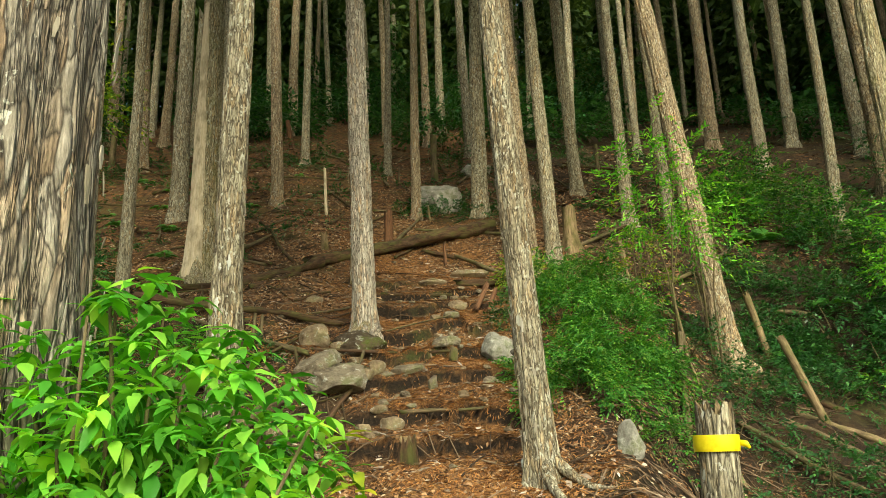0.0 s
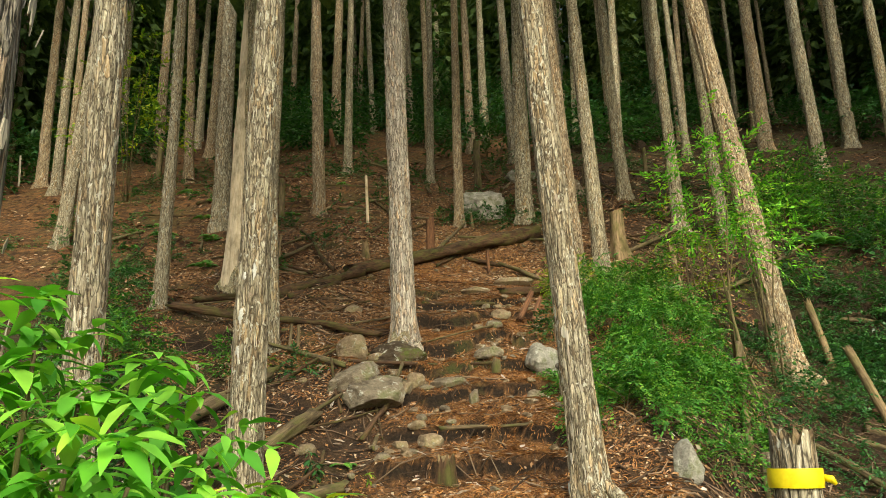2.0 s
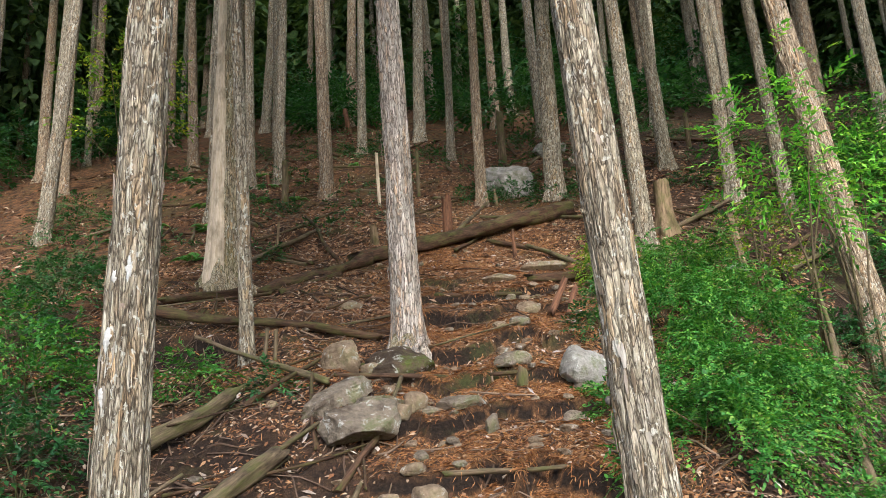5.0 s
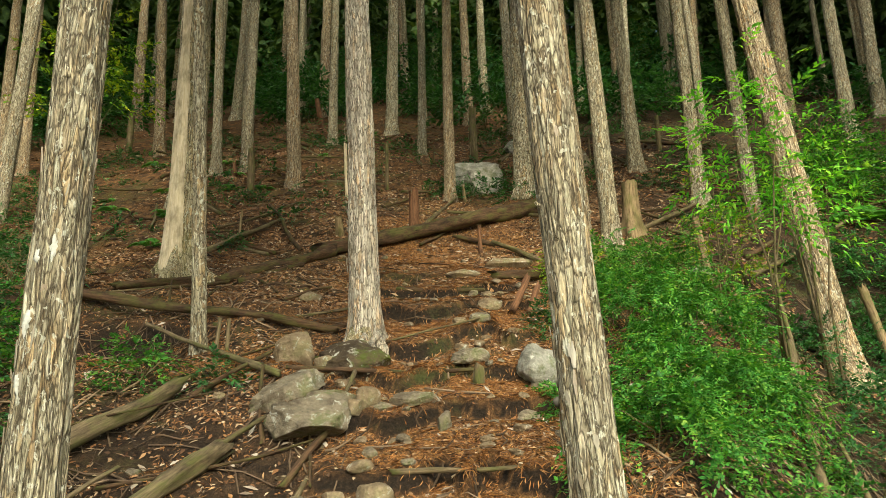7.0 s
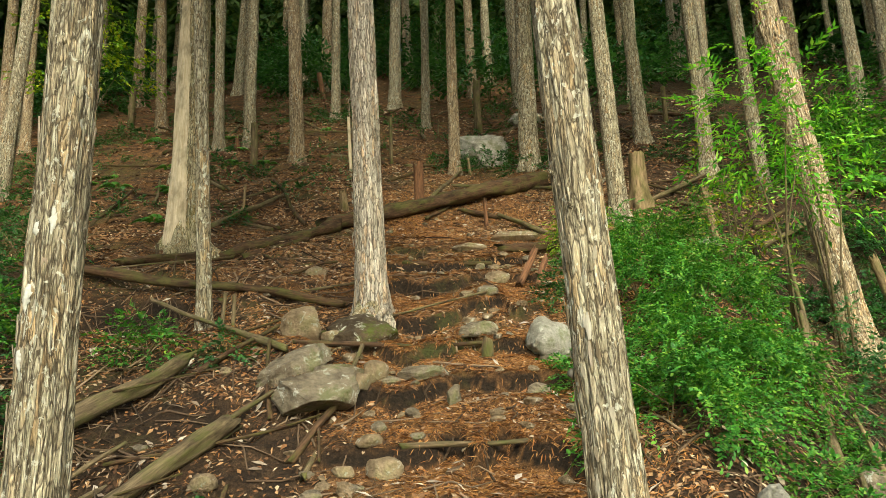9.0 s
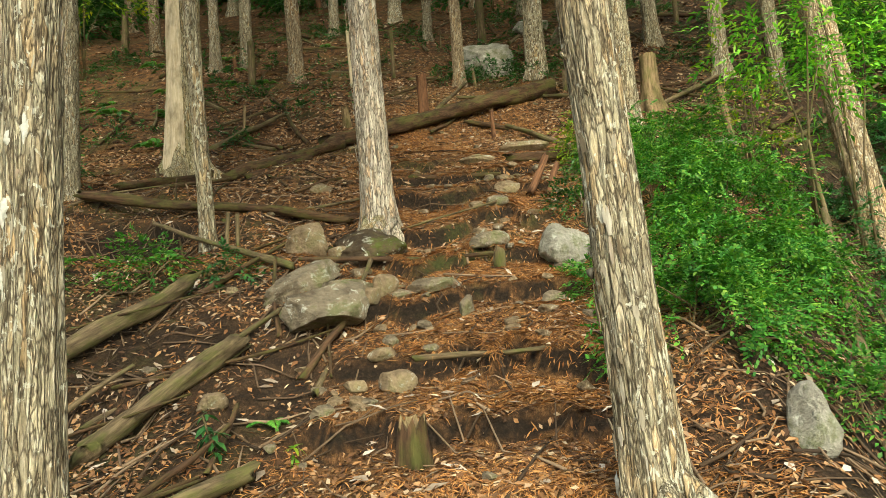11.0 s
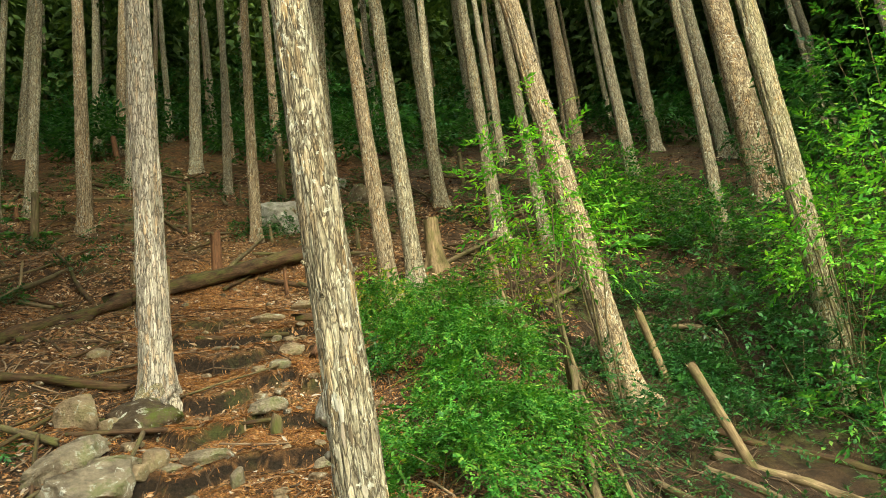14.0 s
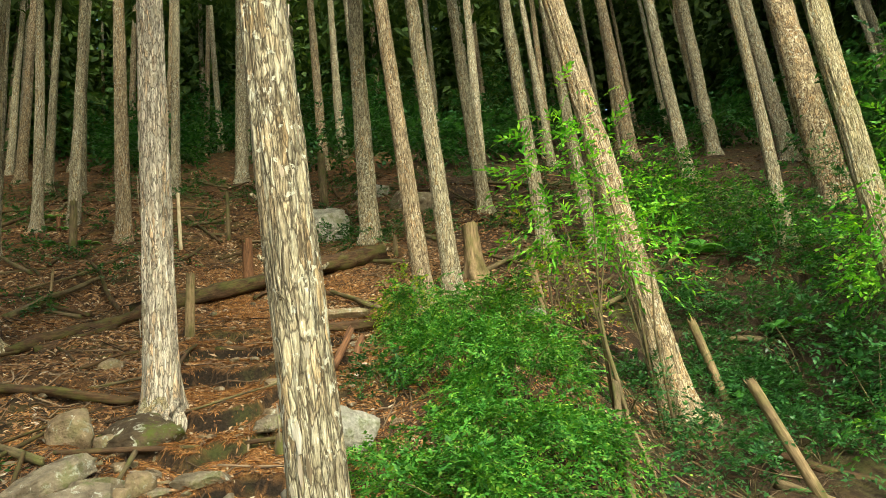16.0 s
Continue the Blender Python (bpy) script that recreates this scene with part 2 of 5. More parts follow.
M_CHAFF = scatter_material("bark_litter", (0.07, 0.036, 0.018), (0.17, 0.085, 0.036), (0.32, 0.17, 0.07), (0.12, 0.065, 0.034), (0.44, 0.27, 0.13), (0.24, 0.13, 0.06), (0.55, 0.44, 0.29))
M_NEEDLE = scatter_material("fallen_needles", (0.20, 0.08, 0.024), (0.38, 0.17, 0.05), (0.52, 0.28, 0.10), (0.13, 0.065, 0.03), (0.24, 0.13, 0.06))
M_TWIG = scatter_material("dry_twigs", (0.035, 0.024, 0.015), (0.09, 0.06, 0.036), (0.15, 0.105, 0.065), (0.30, 0.22, 0.14))
M_PEBBLE = scatter_material("pebbles", (0.22, 0.17, 0.12), (0.38, 0.32, 0.24), (0.55, 0.50, 0.42))
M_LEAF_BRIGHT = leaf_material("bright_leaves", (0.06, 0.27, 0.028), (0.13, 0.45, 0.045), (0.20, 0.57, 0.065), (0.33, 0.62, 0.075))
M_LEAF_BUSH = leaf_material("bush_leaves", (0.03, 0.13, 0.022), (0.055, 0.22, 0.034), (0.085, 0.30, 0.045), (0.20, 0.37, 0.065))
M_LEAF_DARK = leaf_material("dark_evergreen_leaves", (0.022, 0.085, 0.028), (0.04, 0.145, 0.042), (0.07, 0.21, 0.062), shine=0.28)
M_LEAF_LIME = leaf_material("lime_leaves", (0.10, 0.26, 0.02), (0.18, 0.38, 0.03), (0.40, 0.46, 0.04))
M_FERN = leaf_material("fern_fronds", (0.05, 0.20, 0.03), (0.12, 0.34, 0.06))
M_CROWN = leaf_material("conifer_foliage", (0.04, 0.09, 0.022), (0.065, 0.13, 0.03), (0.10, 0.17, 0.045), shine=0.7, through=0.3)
M_LICHEN = scatter_material("white_lichen", (0.42, 0.44, 0.38), (0.54, 0.56, 0.50))
M_KNOT = scatter_material("dark_knot", (0.06, 0.055, 0.045), (0.16, 0.15, 0.12))
M_TAPE, nt_, bs_ = shader("yellow_tape", 0.4)
wire(nt_, ramp(nt_, cloud(nt_, place_of(nt_), 30, 3), (0.3, (0.62, 0.50, 0.01)), (0.7, (0.80, 0.68, 0.03))), bs_.inputs["Base Color"])
# ---- the lie of the land ----
PROFILE_Y = (-300, -60, -6, 0, 2.2, 5.1, 6.5, 7.8, 8.8, 9.9, 11, 12.9, 14, 15.5, 17, 18.5, 21, 30, 60, 300)
PROFILE_Z = (-70, -22, -2.0, 0.02, 0.5, 1.33, 1.82, 2.36, 2.85, 3.38, 3.74, 4.5, 5.2, 6.1, 6.85, 7.75, 9.2, 14.2, 30, 60)


def smooth(a, b, v):
    k = np.clip((v - a) / (b - a), 0, 1)
    return k * k * (3 - 2 * k)


def land(x, y):
    """Height of the slope without steps and small relief: a hillside with a spur to one side and a gully to the other."""
    z = np.interp(y, PROFILE_Y, PROFILE_Z)
    z = z + 0.10 * np.clip(-x - 0.6, 0, 4) * smooth(5.5, 8, y)
    edge = 1.0 + 0.22 * np.clip(y - 6, 0, 7)
    gully = smooth(0, 2.0, x - edge) * 1.25 + 0.12 * np.clip(x - edge - 2.0, 0, 4)
    z = z - gully * smooth(1, 5, y) * (1 - 0.85 * smooth(11.0, 13.8, y))
    z = z - 0.38 * np.exp(-((x + 3.15) / 0.6) ** 2 - ((y - 8.72) / 0.36) ** 2)
    return z - 0.35 * smooth(0.5, 2.5, x) * (1 - smooth(3, 6, y))


# ---- building helpers ----
@functools.lru_cache(None)
def lattice(seed):
    return np.random.RandomState(seed).rand(64, 64)


def grid_noise(u, v, seed, wrap=0):
    """Smooth value noise on a unit lattice; wrap: the period along u."""
    r = lattice(seed)
    i, j = np.floor(u).astype(int), np.floor(v).astype(int)
    a, b = u - i, v - j
    a, b = a * a * (3 - 2 * a), b * b * (3 - 2 * b)
    w = wrap or 64
    i0, i1, j0, j1 = i % w % 64, (i + 1) % w % 64, j % 64, (j + 1) % 64
    return (r[i0, j0] * (1 - a) + r[i1, j0] * a) * (1 - b) + (r[i0, j1] * (1 - a) + r[i1, j1] * a) * b


def in_trail(x, y):
    """How far a place belongs to the trodden trail, 0 to 1."""
    mid = -0.12 - 0.07 * np.clip(y - 6.5, 0, 5)
    half = 0.75 + 0.06 * np.clip(6.5 - y, 0, 4) + 0.05 * np.clip(y - 9, 0, 4)
    return 1 - smooth(half - 0.15, half + 0.22, np.abs(x - mid))


STEP_EDGES = (5.2, 6.0, 6.68, 7.45, 8.28, 8.98, 9.8, 10.9, 11.9, 12.9)


def ground_z(x, y):
    x, y = np.asarray(x, float), np.asarray(y, float)
    z = land(x, y)
    wob = y + 0.55 * (grid_noise(x * 2.1 + 7, y * 0.9 + 3.3, 5) - 0.5) + 0.26 * (grid_noise(x * 7, y * 1.1 + 9.1, 6) - 0.5)
    e = np.array(STEP_EDGES)
    k = np.clip(np.searchsorted(e, wob) - 1, 0, len(e) - 2)
    p = np.clip((wob - e[k]) / (e[k + 1] - e[k]), 0, 1)
    rise = np.clip((wob - e[k]) / 0.07, 0, 1)
    saw = np.where(rise < 1, -0.075 + 0.15 * rise, 0.075 * (1 - 2 * p))
    inside = (wob > e[0]) & (wob < e[-1])
    z = z + np.where(inside, saw, 0) * in_trail(x, y) * (0.6 + 0.7 * grid_noise(x * 1.3 + 3, y * 1.1 + 8, 12)) * smooth(5, 5.8, y) * (1 - smooth(11.2, 12.4, y))
    # small relief, rougher off the trail
    off = 1 - 0.6 * in_trail(x, y)
    near = smooth(-80, -20, y) * (1 - smooth(60, 120, y))
    z = z + off * near * (0.22 * (grid_noise(x * 0.9, y * 0.9, 1) - 0.5) + 0.12 * (grid_noise(x * 2.7, y * 2.7, 2) - 0.5))
    return z + off * (0.055 * (grid_noise(x * 7, y * 7, 3) - 0.5)) + 0.022 * (grid_noise(x * 19, y * 19, 4) - 0.5)


def gz(x, y):
    return float(ground_z(np.array([x]), np.array([y]))[0])


def mesh_of(name, verts, faces, material=None, flat=False):
    me = bpy.data.meshes.new(name)
    if isinstance(faces, np.ndarray):
        n, k = faces.shape
        V = np.ascontiguousarray(verts, dtype=np.float32)
        me.vertices.add(len(V))
        me.vertices.foreach_set("co", V.ravel())
        me.loops.add(n * k)
        me.loops.foreach_set("vertex_index", np.ascontiguousarray(faces, dtype=np.int32).ravel())
        me.polygons.add(n)
        me.polygons.foreach_set("loop_start", np.arange(n, dtype=np.int32) * k)
    else:
        me.from_pydata(np.asarray(verts, float).tolist(), [], [list(map(int, f)) for f in faces])
    if material:
        me.materials.append(material)
    me.polygons.foreach_set("use_smooth", np.full(len(me.polygons), not flat))
    me.update(calc_edges=True)
    return me


def part(name, me, parent=None, label="", kind=""):
    ob = new(name, me)
    ob.parent = parent
    return tagged(ob, label, kind=kind)


def quad_rows(rows, cols, closed=True):
    i, j = np.meshgrid(np.arange(rows - 1), np.arange(cols if closed else cols - 1), indexing="ij")
    k = (j + 1) % cols
    return np.stack([i * cols + j, i * cols + k, (i + 1) * cols + k, (i + 1) * cols + j], -1).reshape(-1, 4)


def tube(points, radii, segs=8, rough=0.0, seed=0):
    """Verts and faces of a closed, slightly uneven tube along a bent line."""
    P = np.asarray(points, float)
    R = np.asarray(radii, float)
    d = np.gradient(P, axis=0)
    d /= np.linalg.norm(d, axis=1)[:, None] + 1e-9
    ref = np.array([1.0, 0, 0]) if abs(d[0][0]) < 0.8 else np.array([0, 1.0, 0])
    a = np.cross(d, ref)
    a /= np.linalg.norm(a, axis=1)[:, None]
    b = np.cross(d, a)
    th = np.arange(segs) * 2 * math.pi / segs
    r = R[:, None] * (1 + rough * (np.random.RandomState(seed).rand(len(P), segs) - 0.5))
    V = P[:, None] + r[..., None] * (np.cos(th)[None, :, None] * a[:, None] + np.sin(th)[None, :, None] * b[:, None])
    F = [tuple(f) for f in quad_rows(len(P), segs)]
    F += [tuple(range(segs - 1, -1, -1)), tuple(range((len(P) - 1) * segs, len(P) * segs))]
    return V.reshape(-1, 3), F


def joined(pieces):
    V, F, n = [], [], 0
    for v, f in pieces:
        V.append(np.asarray(v, float))
        F += [tuple(i + n for i in q) for q in f]
        n += len(v)
    return np.concatenate(V), F


KITE, OVAL, BLADE = ((0.4, 1.0),), ((0.28, 0.95), (0.7, 0.85)), ((0.16, 0.62), (0.42, 1.0), (0.72, 0.62))


def leaves_mesh(name, pos, along, normal, length, width, material, droop=0.25, outline=KITE):
    """Many folded leaves: two half blades that meet at the rib; outline: half widths along it."""
    pos, along, normal = (np.asarray(v, float) for v in (pos, along, normal))
    along = along / np.linalg.norm(along, axis=1)[:, None]
    side = np.cross(along, normal)
    side /= np.linalg.norm(side, axis=1)[:, None] + 1e-9
    up = np.cross(side, along)
    L, Wd = np.asarray(length)[:, None], np.asarray(width)[:, None]
    def at(u, s, h):
        return pos + along * L * u + side * Wd * s * 0.5 + up * L * h
    ring = [at(0, 0, 0)]
    for u, w in outline:
        h = -droop * u * u
        ring += [at(u, -w, h + 0.05 * w), at(u, 0, h), at(u, w, h + 0.05 * w)]
    ring.append(at(1, 0, -droop))
    n, k = len(pos), len(ring)
    tris = [[0, 2, 1], [0, 3, 2]]
    for i in range(len(outline) - 1):
        a, b = 1 + 3 * i, 4 + 3 * i
        tris += [[a, a + 1, b], [a + 1, b + 1, b], [a + 1, a + 2, b + 1], [a + 2, b + 2, b + 1]]
    a = 3 * len(outline) - 2
    tris += [[a, a + 1, k - 1], [a + 1, a + 2, k - 1]]
    F = (np.arange(n)[:, None, None] * k + np.array(tris)[None]).reshape(-1, 3)
    return mesh_of(name, np.stack(ring, 1).reshape(-1, 3), F, material)


def lean_pose(x, y, z, lx=0.0, ly=0.0, turn=0.0):
    q = Vector((0, 0, 1)).rotation_difference(Vector((lx, ly, 1)))
    return Matrix.Translation((x, y, z)) @ q.to_matrix().to_4x4() @ Matrix.Rotation(turn, 4, "Z")


# ---- trees ----
def trunk_mesh(dia, height, seed, fine=False, flare=0.5, lobes=5, material=None, bow=0.0, sink=0.5, seen=7.0):
    r = np.random.RandomState(seed)
    segs = 96 if fine else 28
    low = np.arange(-sink, seen, 0.045 if fine else 0.16)
    z = np.concatenate([low, np.linspace(seen, height, 14)])
    th = np.arange(segs) * 2 * math.pi / segs
    Z, T = np.meshgrid(z, th, indexing="ij")
    base = dia / 2 * (1 - 0.75 * np.clip(Z / height, 0, 1)) * (1 + 0.06 * (grid_noise(Z * 0.8 + seed, T * 0 + 2, seed) - 0.5))
    ph = r.rand(2) * 6.28
    lobe = 0.5 + 0.5 * np.cos(lobes * T + ph[0] + 0.5 * np.sin(T + ph[1]))
    base = base * (1 + flare * np.exp(-np.clip(Z, -0.1, 9) / 0.16) * (0.35 + 1.0 * lobe ** 2) + 0.07 * np.exp(-np.clip(Z, 0, 9) / 0.7))
    n1 = 20 if fine else 9
    u = T / (2 * math.pi)
    drift = 0.6 * (grid_noise(Z * 0.9, T * 0 + 1.5, seed + 3) - 0.5)
    ridge = 1 - np.abs(2 * grid_noise((u + drift * 0.06) * n1 + 64, Z * 1.7 + 50, seed + 1, n1) - 1)
    fine_r = grid_noise(u * n1 * 2 + 64, Z * 5 + 50, seed + 2, n1 * 2)
    big = grid_noise(u * 5 + 64, Z * 0.5 + 9, seed + 4, 5)
    base = base * (1 + 0.08 * (big - 0.5)) + (0.013 * (ridge - 0.5) + 0.007 * (fine_r - 0.5)) * min(1.8, dia / 0.2)
    cx = bow * np.sin(Z / height * 3.1) + 0.04 * (grid_noise(Z * 0.35 + 11, Z * 0 + 2, seed + 5) - 0.5)
    cy = 0.04 * (grid_noise(Z * 0.35 + 31, Z * 0 + 2, seed + 6) - 0.5)
    V = np.stack([base * np.cos(T) + cx, base * np.sin(T) + cy, Z], -1).reshape(-1, 3)
    return mesh_of("trunk", V, quad_rows(len(z), segs), material or M_BARK)


def flakes_mesh(dia, height, seed, count, size=1.0, low=0.1, high=5.2):
    """Lifting strips of bark: thin tapered slabs that stand a little off the trunk."""
    r = np.random.RandomState(seed + 77)
    pieces = []
    for _ in range(count):
        z0, t = r.uniform(low, high), r.uniform(0, 6.283)
        ln, w, th = size * r.uniform(0.03, 0.12), size * r.uniform(0.009, 0.024), size * r.uniform(0.002, 0.005)
        rad = dia / 2 * (1 - 0.75 * z0 / height) * (1 + 0.07 * math.exp(-z0 / 0.7)) + 0.003
        tip = rad + r.uniform(-0.002, 0.009)
        a = w / dia
        kind_ = r.uniform(0.1, 0.7)
        k = r.uniform(-0.06, 0.06)
        rows = [(z0, rad, r.uniform(0.15, 0.6)), (z0 + ln * 0.5, (rad + tip) / 2, 1.0), (z0 + ln, tip, kind_)]
        V = []
        for zz, rr, ww in rows:
            kk = t + k * (zz - z0) / ln
            for s in (-1, 1):
                V.append((rr * math.cos(kk + s * a * ww), rr * math.sin(kk + s * a * ww), zz))
            for s in (1, -1):
                V.append(((rr - th) * math.cos(kk + s * a * ww), (rr - th) * math.sin(kk + s * a * ww), zz))
        F = [(i * 4 + j, i * 4 + (j + 1) % 4, (i + 1) * 4 + (j + 1) % 4, (i + 1) * 4 + j) for i in range(2) for j in range(4)]
        F += [(3, 2, 1, 0), (8, 9, 10, 11)]
        pieces.append((V, F))
    V, F = joined(pieces)
    return mesh_of("loose_bark", V, F, M_FLAKE, flat=True)


def crown_mesh(seed, height, spread=1.7):
    """Drooping sprays of scale leaves on whorled limbs, with gaps between them."""
    r = np.random.RandomState(seed)
    n = 480
    h = r.beta(1.1, 1.5, n)
    z = height * (0.52 + 0.48 * h)
    limb = r.randint(0, 9, n) * 0.7 + np.floor(h * 14) * 1.9 + r.normal(0, 0.16, n)
    reach = spread * (1 - 0.8 * h) * np.sqrt(r.rand(n))
    pos = np.stack([reach * np.cos(limb), reach * np.sin(limb), z - 0.25 * reach + r.normal(0, 0.12, n)], 1)
    al = np.stack([np.cos(limb), np.sin(limb), r.normal(-0.35, 0.3, n)], 1) + r.normal(0, 0.35, (n, 3))
    nm = np.stack([r.normal(0, 0.4, n), r.normal(0, 0.4, n), np.ones(n)], 1)
    return leaves_mesh("crown", pos, al, nm, r.uniform(0.35, 0.75, n), r.uniform(0.14, 0.34, n), M_CROWN, 0.3)


def low_crown_mesh(seed):
    """Foliage from near the ground up, as on conifers deeper in the forest."""
    r = np.random.RandomState(seed)
    n = 1700
    h = r.rand(n)
    z = 15.0 * (0.06 + 0.94 * h)
    limb = r.randint(0, 9, n) * 0.7 + np.floor(h * 22) * 1.9 + r.normal(0, 0.2, n)
    reach = 2.3 * (1 - 0.55 * h) * np.sqrt(r.rand(n))
    pos = np.stack([reach * np.cos(limb), reach * np.sin(limb), z - 0.25 * reach + r.normal(0, 0.15, n)], 1)
    al = np.stack([np.cos(limb), np.sin(limb), r.normal(-0.4, 0.35, n)], 1) + r.normal(0, 0.35, (n, 3))
    nm = np.stack([r.normal(0, 0.6, n), r.normal(0, 0.6, n), np.ones(n)], 1)
    return leaves_mesh("crown", pos, al, nm, r.uniform(0.4, 0.9, n), r.uniform(0.2, 0.45, n), M_CROWN, 0.3)


CROWNS = [crown_mesh(60 + i, 15.0, 1.5 + 0.35 * i) for i in range(3)]
LOW_CROWNS = [low_crown_mesh(90 + i) for i in range(3)]
TRUNKS = [trunk_mesh(0.26, 15.0, 200 + i, material=m, flare=0.35, bow=0.08 * (i - 1)) for i, m in enumerate((M_BARK, M_BARK_RED, M_BARK))]


def stubs(parent, dia, seed, count):
    """Short dead branch stubs left on the trunk."""
    r = np.random.RandomState(seed + 5)
    for _ in range(count):
        z, t, ln = r.uniform(0.8, 5.5), r.uniform(0, 6.28), r.uniform(0.02, 0.045)
        c, s = math.cos(t), math.sin(t)
        r0 = dia * 0.43
        pts = [((r0 - 0.02) * c, (r0 - 0.02) * s, z), ((r0 + ln * 0.6) * c, (r0 + ln * 0.6) * s, z + 0.01), ((r0 + ln) * c, (r0 + ln) * s, z + 0.025)]
        V, F = tube(pts, (0.012, 0.009, 0.006), 6, 0.3, r.randint(999))
        part("branch_stub", mesh_of("branch_stub", V, F, M_BARK), parent)


def lichen_patch(parent, dia, height, z, bearing, w, h, seed):
    """A thin uneven crust that follows the bark."""
    r = np.random.RandomState(seed)
    m = parent.matrix_basis
    turn = m.to_euler("XYZ").to_matrix().to_4x4()
    local = turn.inverted() @ Vector((math.cos(radians(bearing)), math.sin(radians(bearing)), 0))
    t0 = math.atan2(local.y, local.x)
    rad = dia / 2 * (1 - 0.75 * z / height) * (1 + 0.07 * math.exp(-z / 0.7)) + 0.008
    n = 18
    V = [((rad + 0.004) * math.cos(t0), (rad + 0.004) * math.sin(t0), z)]
    for ring, k in ((0.55, 0.004), (1.0, -0.006)):
        for i in range(n):
            a = 6.283 * i / n
            f = ring * (1 + 0.95 * (r.rand() - 0.5))
            tt = t0 + f * w / 2 * math.cos(a) / rad
            V.append(((rad + k) * math.cos(tt), (rad + k) * math.sin(tt), z + f * h / 2 * math.sin(a)))
    F = [(0, 1 + i, 1 + (i + 1) % n) for i in range(n)] + [(1 + i, 1 + n + i, 1 + n + (i + 1) % n, 1 + (i + 1) % n) for i in range(n)]
    part("lichen_patch", mesh_of("lichen_patch", V, F, M_LICHEN), parent.children[0], "white crusty lichen")


def roots(parent, dia, seed, bearings, reach, material):
    """Surface roots that run out from the foot and dive into the soil."""
    r = np.random.RandomState(seed + 9)
    m = parent.matrix_basis
    o = m.translation
    for b in bearings:
        pts, rad = [], []
        a = radians(b)
        for i in range(9):
            s = dia * 0.30 + (reach * r.uniform(0.9, 1.1)) * i / 8
            a += r.normal(0, 0.10)
            x, y = o.x + s * math.cos(a), o.y + s * math.sin(a)
            lift = 0.16 * math.exp(-i * 0.75) + 0.018 - 0.008 * i
            pts.append(tuple(m.inverted() @ Vector((x, y, gz(x, y) + lift))))
            rad.append(dia * 0.24 * math.exp(-i * 0.28) + 0.006)
        V, F = tube(pts, rad, 10, 0.25, r.randint(999))
        part("root", mesh_of("root", V, F, material), parent)


def tree(x, y, dia, lx=0.0, ly=0.0, height=15.0, seed=1, fine=False, material=None, flare=0.5, label="", crown=True, strips=0, bow=0.0, stub=0, leafy=False, flake=1.0, reach=(0.1, 5.2)):
    z = gz(x, y)
    base = new("tree")
    base.matrix_basis = lean_pose(x, y, z, lx, ly, seed * 1.7)
    tagged(base, label or "tall straight conifer with grey-brown peeling bark", "tree", "trees of the plantation")
    if fine:
        t = part("trunk", trunk_mesh(dia, height, seed, True, flare, 5, material, bow), base)
    else:
        t = part("trunk", TRUNKS[seed % 3], base)
        t.scale = (dia / 0.26, dia / 0.26, height / 15.0)
    if strips:
        part("loose_bark", flakes_mesh(dia, height, seed, strips, flake, *reach), t, "loose pale strips of bark", "stuff")
    if stub:
        stubs(t, dia, seed, stub)
    if crown:
        c = part("crown", (LOW_CROWNS if leafy else CROWNS)[seed % 3], base)
        c.scale = (1, 1, height / 15.0)
        c.rotation_euler[2] = seed * 2.1
    return base


# ---- ground ----
def spread(lo, hi, step, far_lo, far_hi, growth=1.16):
    core = list(np.arange(lo, hi, step))
    a, s = core[0], step
    left = []
    while a > far_lo:
        s *= growth
        a -= s
        left.append(a)
    b, s = core[-1], step
    right = []
    while b < far_hi:
        s *= growth
        b += s
        right.append(b)
    return np.array(left[::-1] + core + right)


gx, gy = spread(-4.5, 5.0, 0.05, -300, 300), spread(1.5, 14.5, 0.04, -300, 300)
GY, GX = np.meshgrid(gy, gx, indexing="ij")
GZ = ground_z(GX.ravel(), GY.ravel())
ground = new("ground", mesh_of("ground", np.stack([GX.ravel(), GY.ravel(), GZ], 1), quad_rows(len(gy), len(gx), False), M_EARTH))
held = np.maximum(in_trail(GX.ravel(), GY.ravel()) * smooth(4.5, 6.0, GY.ravel()), 0.85 * smooth(8.6, 10.2, GY.ravel()) * (1 - smooth(1.5, 3.0, GX.ravel())))
ground.data.attributes.new("strewn", "FLOAT", "POINT").data.foreach_set("value", held)
tagged(ground, "steep forest floor of dark soil and orange needles", "ground", kind="structure")

# ---- trees beside the trail ----
FINE = dict(fine=True, strips=200, stub=4)
t1 = tree(0.545, 5.22, 0.195, -0.040, 0.006, 14, 11, label="leaning conifer with flaky bark and a root over the trail edge", material=M_BARK, flare=0.32, **FINE)
roots(t1, 0.17, 11, (-30, -70), 0.75, M_BARK)
t2 = tree(-1.455, 4.84, 0.20, 0.020, 0.022, 14, 12, label="conifer with pale lichen spots on flaky grey bark", **FINE)
a1 = tree(-0.745, 1.22, 0.325, 0.01, 0.0, 16, 13, fine=True, material=M_BARK_OLD, strips=160, stub=4, flake=0.6, reach=(0.9, 3.0), label="thick old conifer with deeply furrowed grey bark")
c1 = tree(-1.00, 8.95, 0.265, -0.019, -0.003, 15, 14, material=M_BARK_PALE, flare=0.42, label="pale grey conifer standing on exposed roots beside steps", **FINE)
roots(c1, 0.30, 14, (-90, -70, -112), 0.95, M_BARK_MOSS)

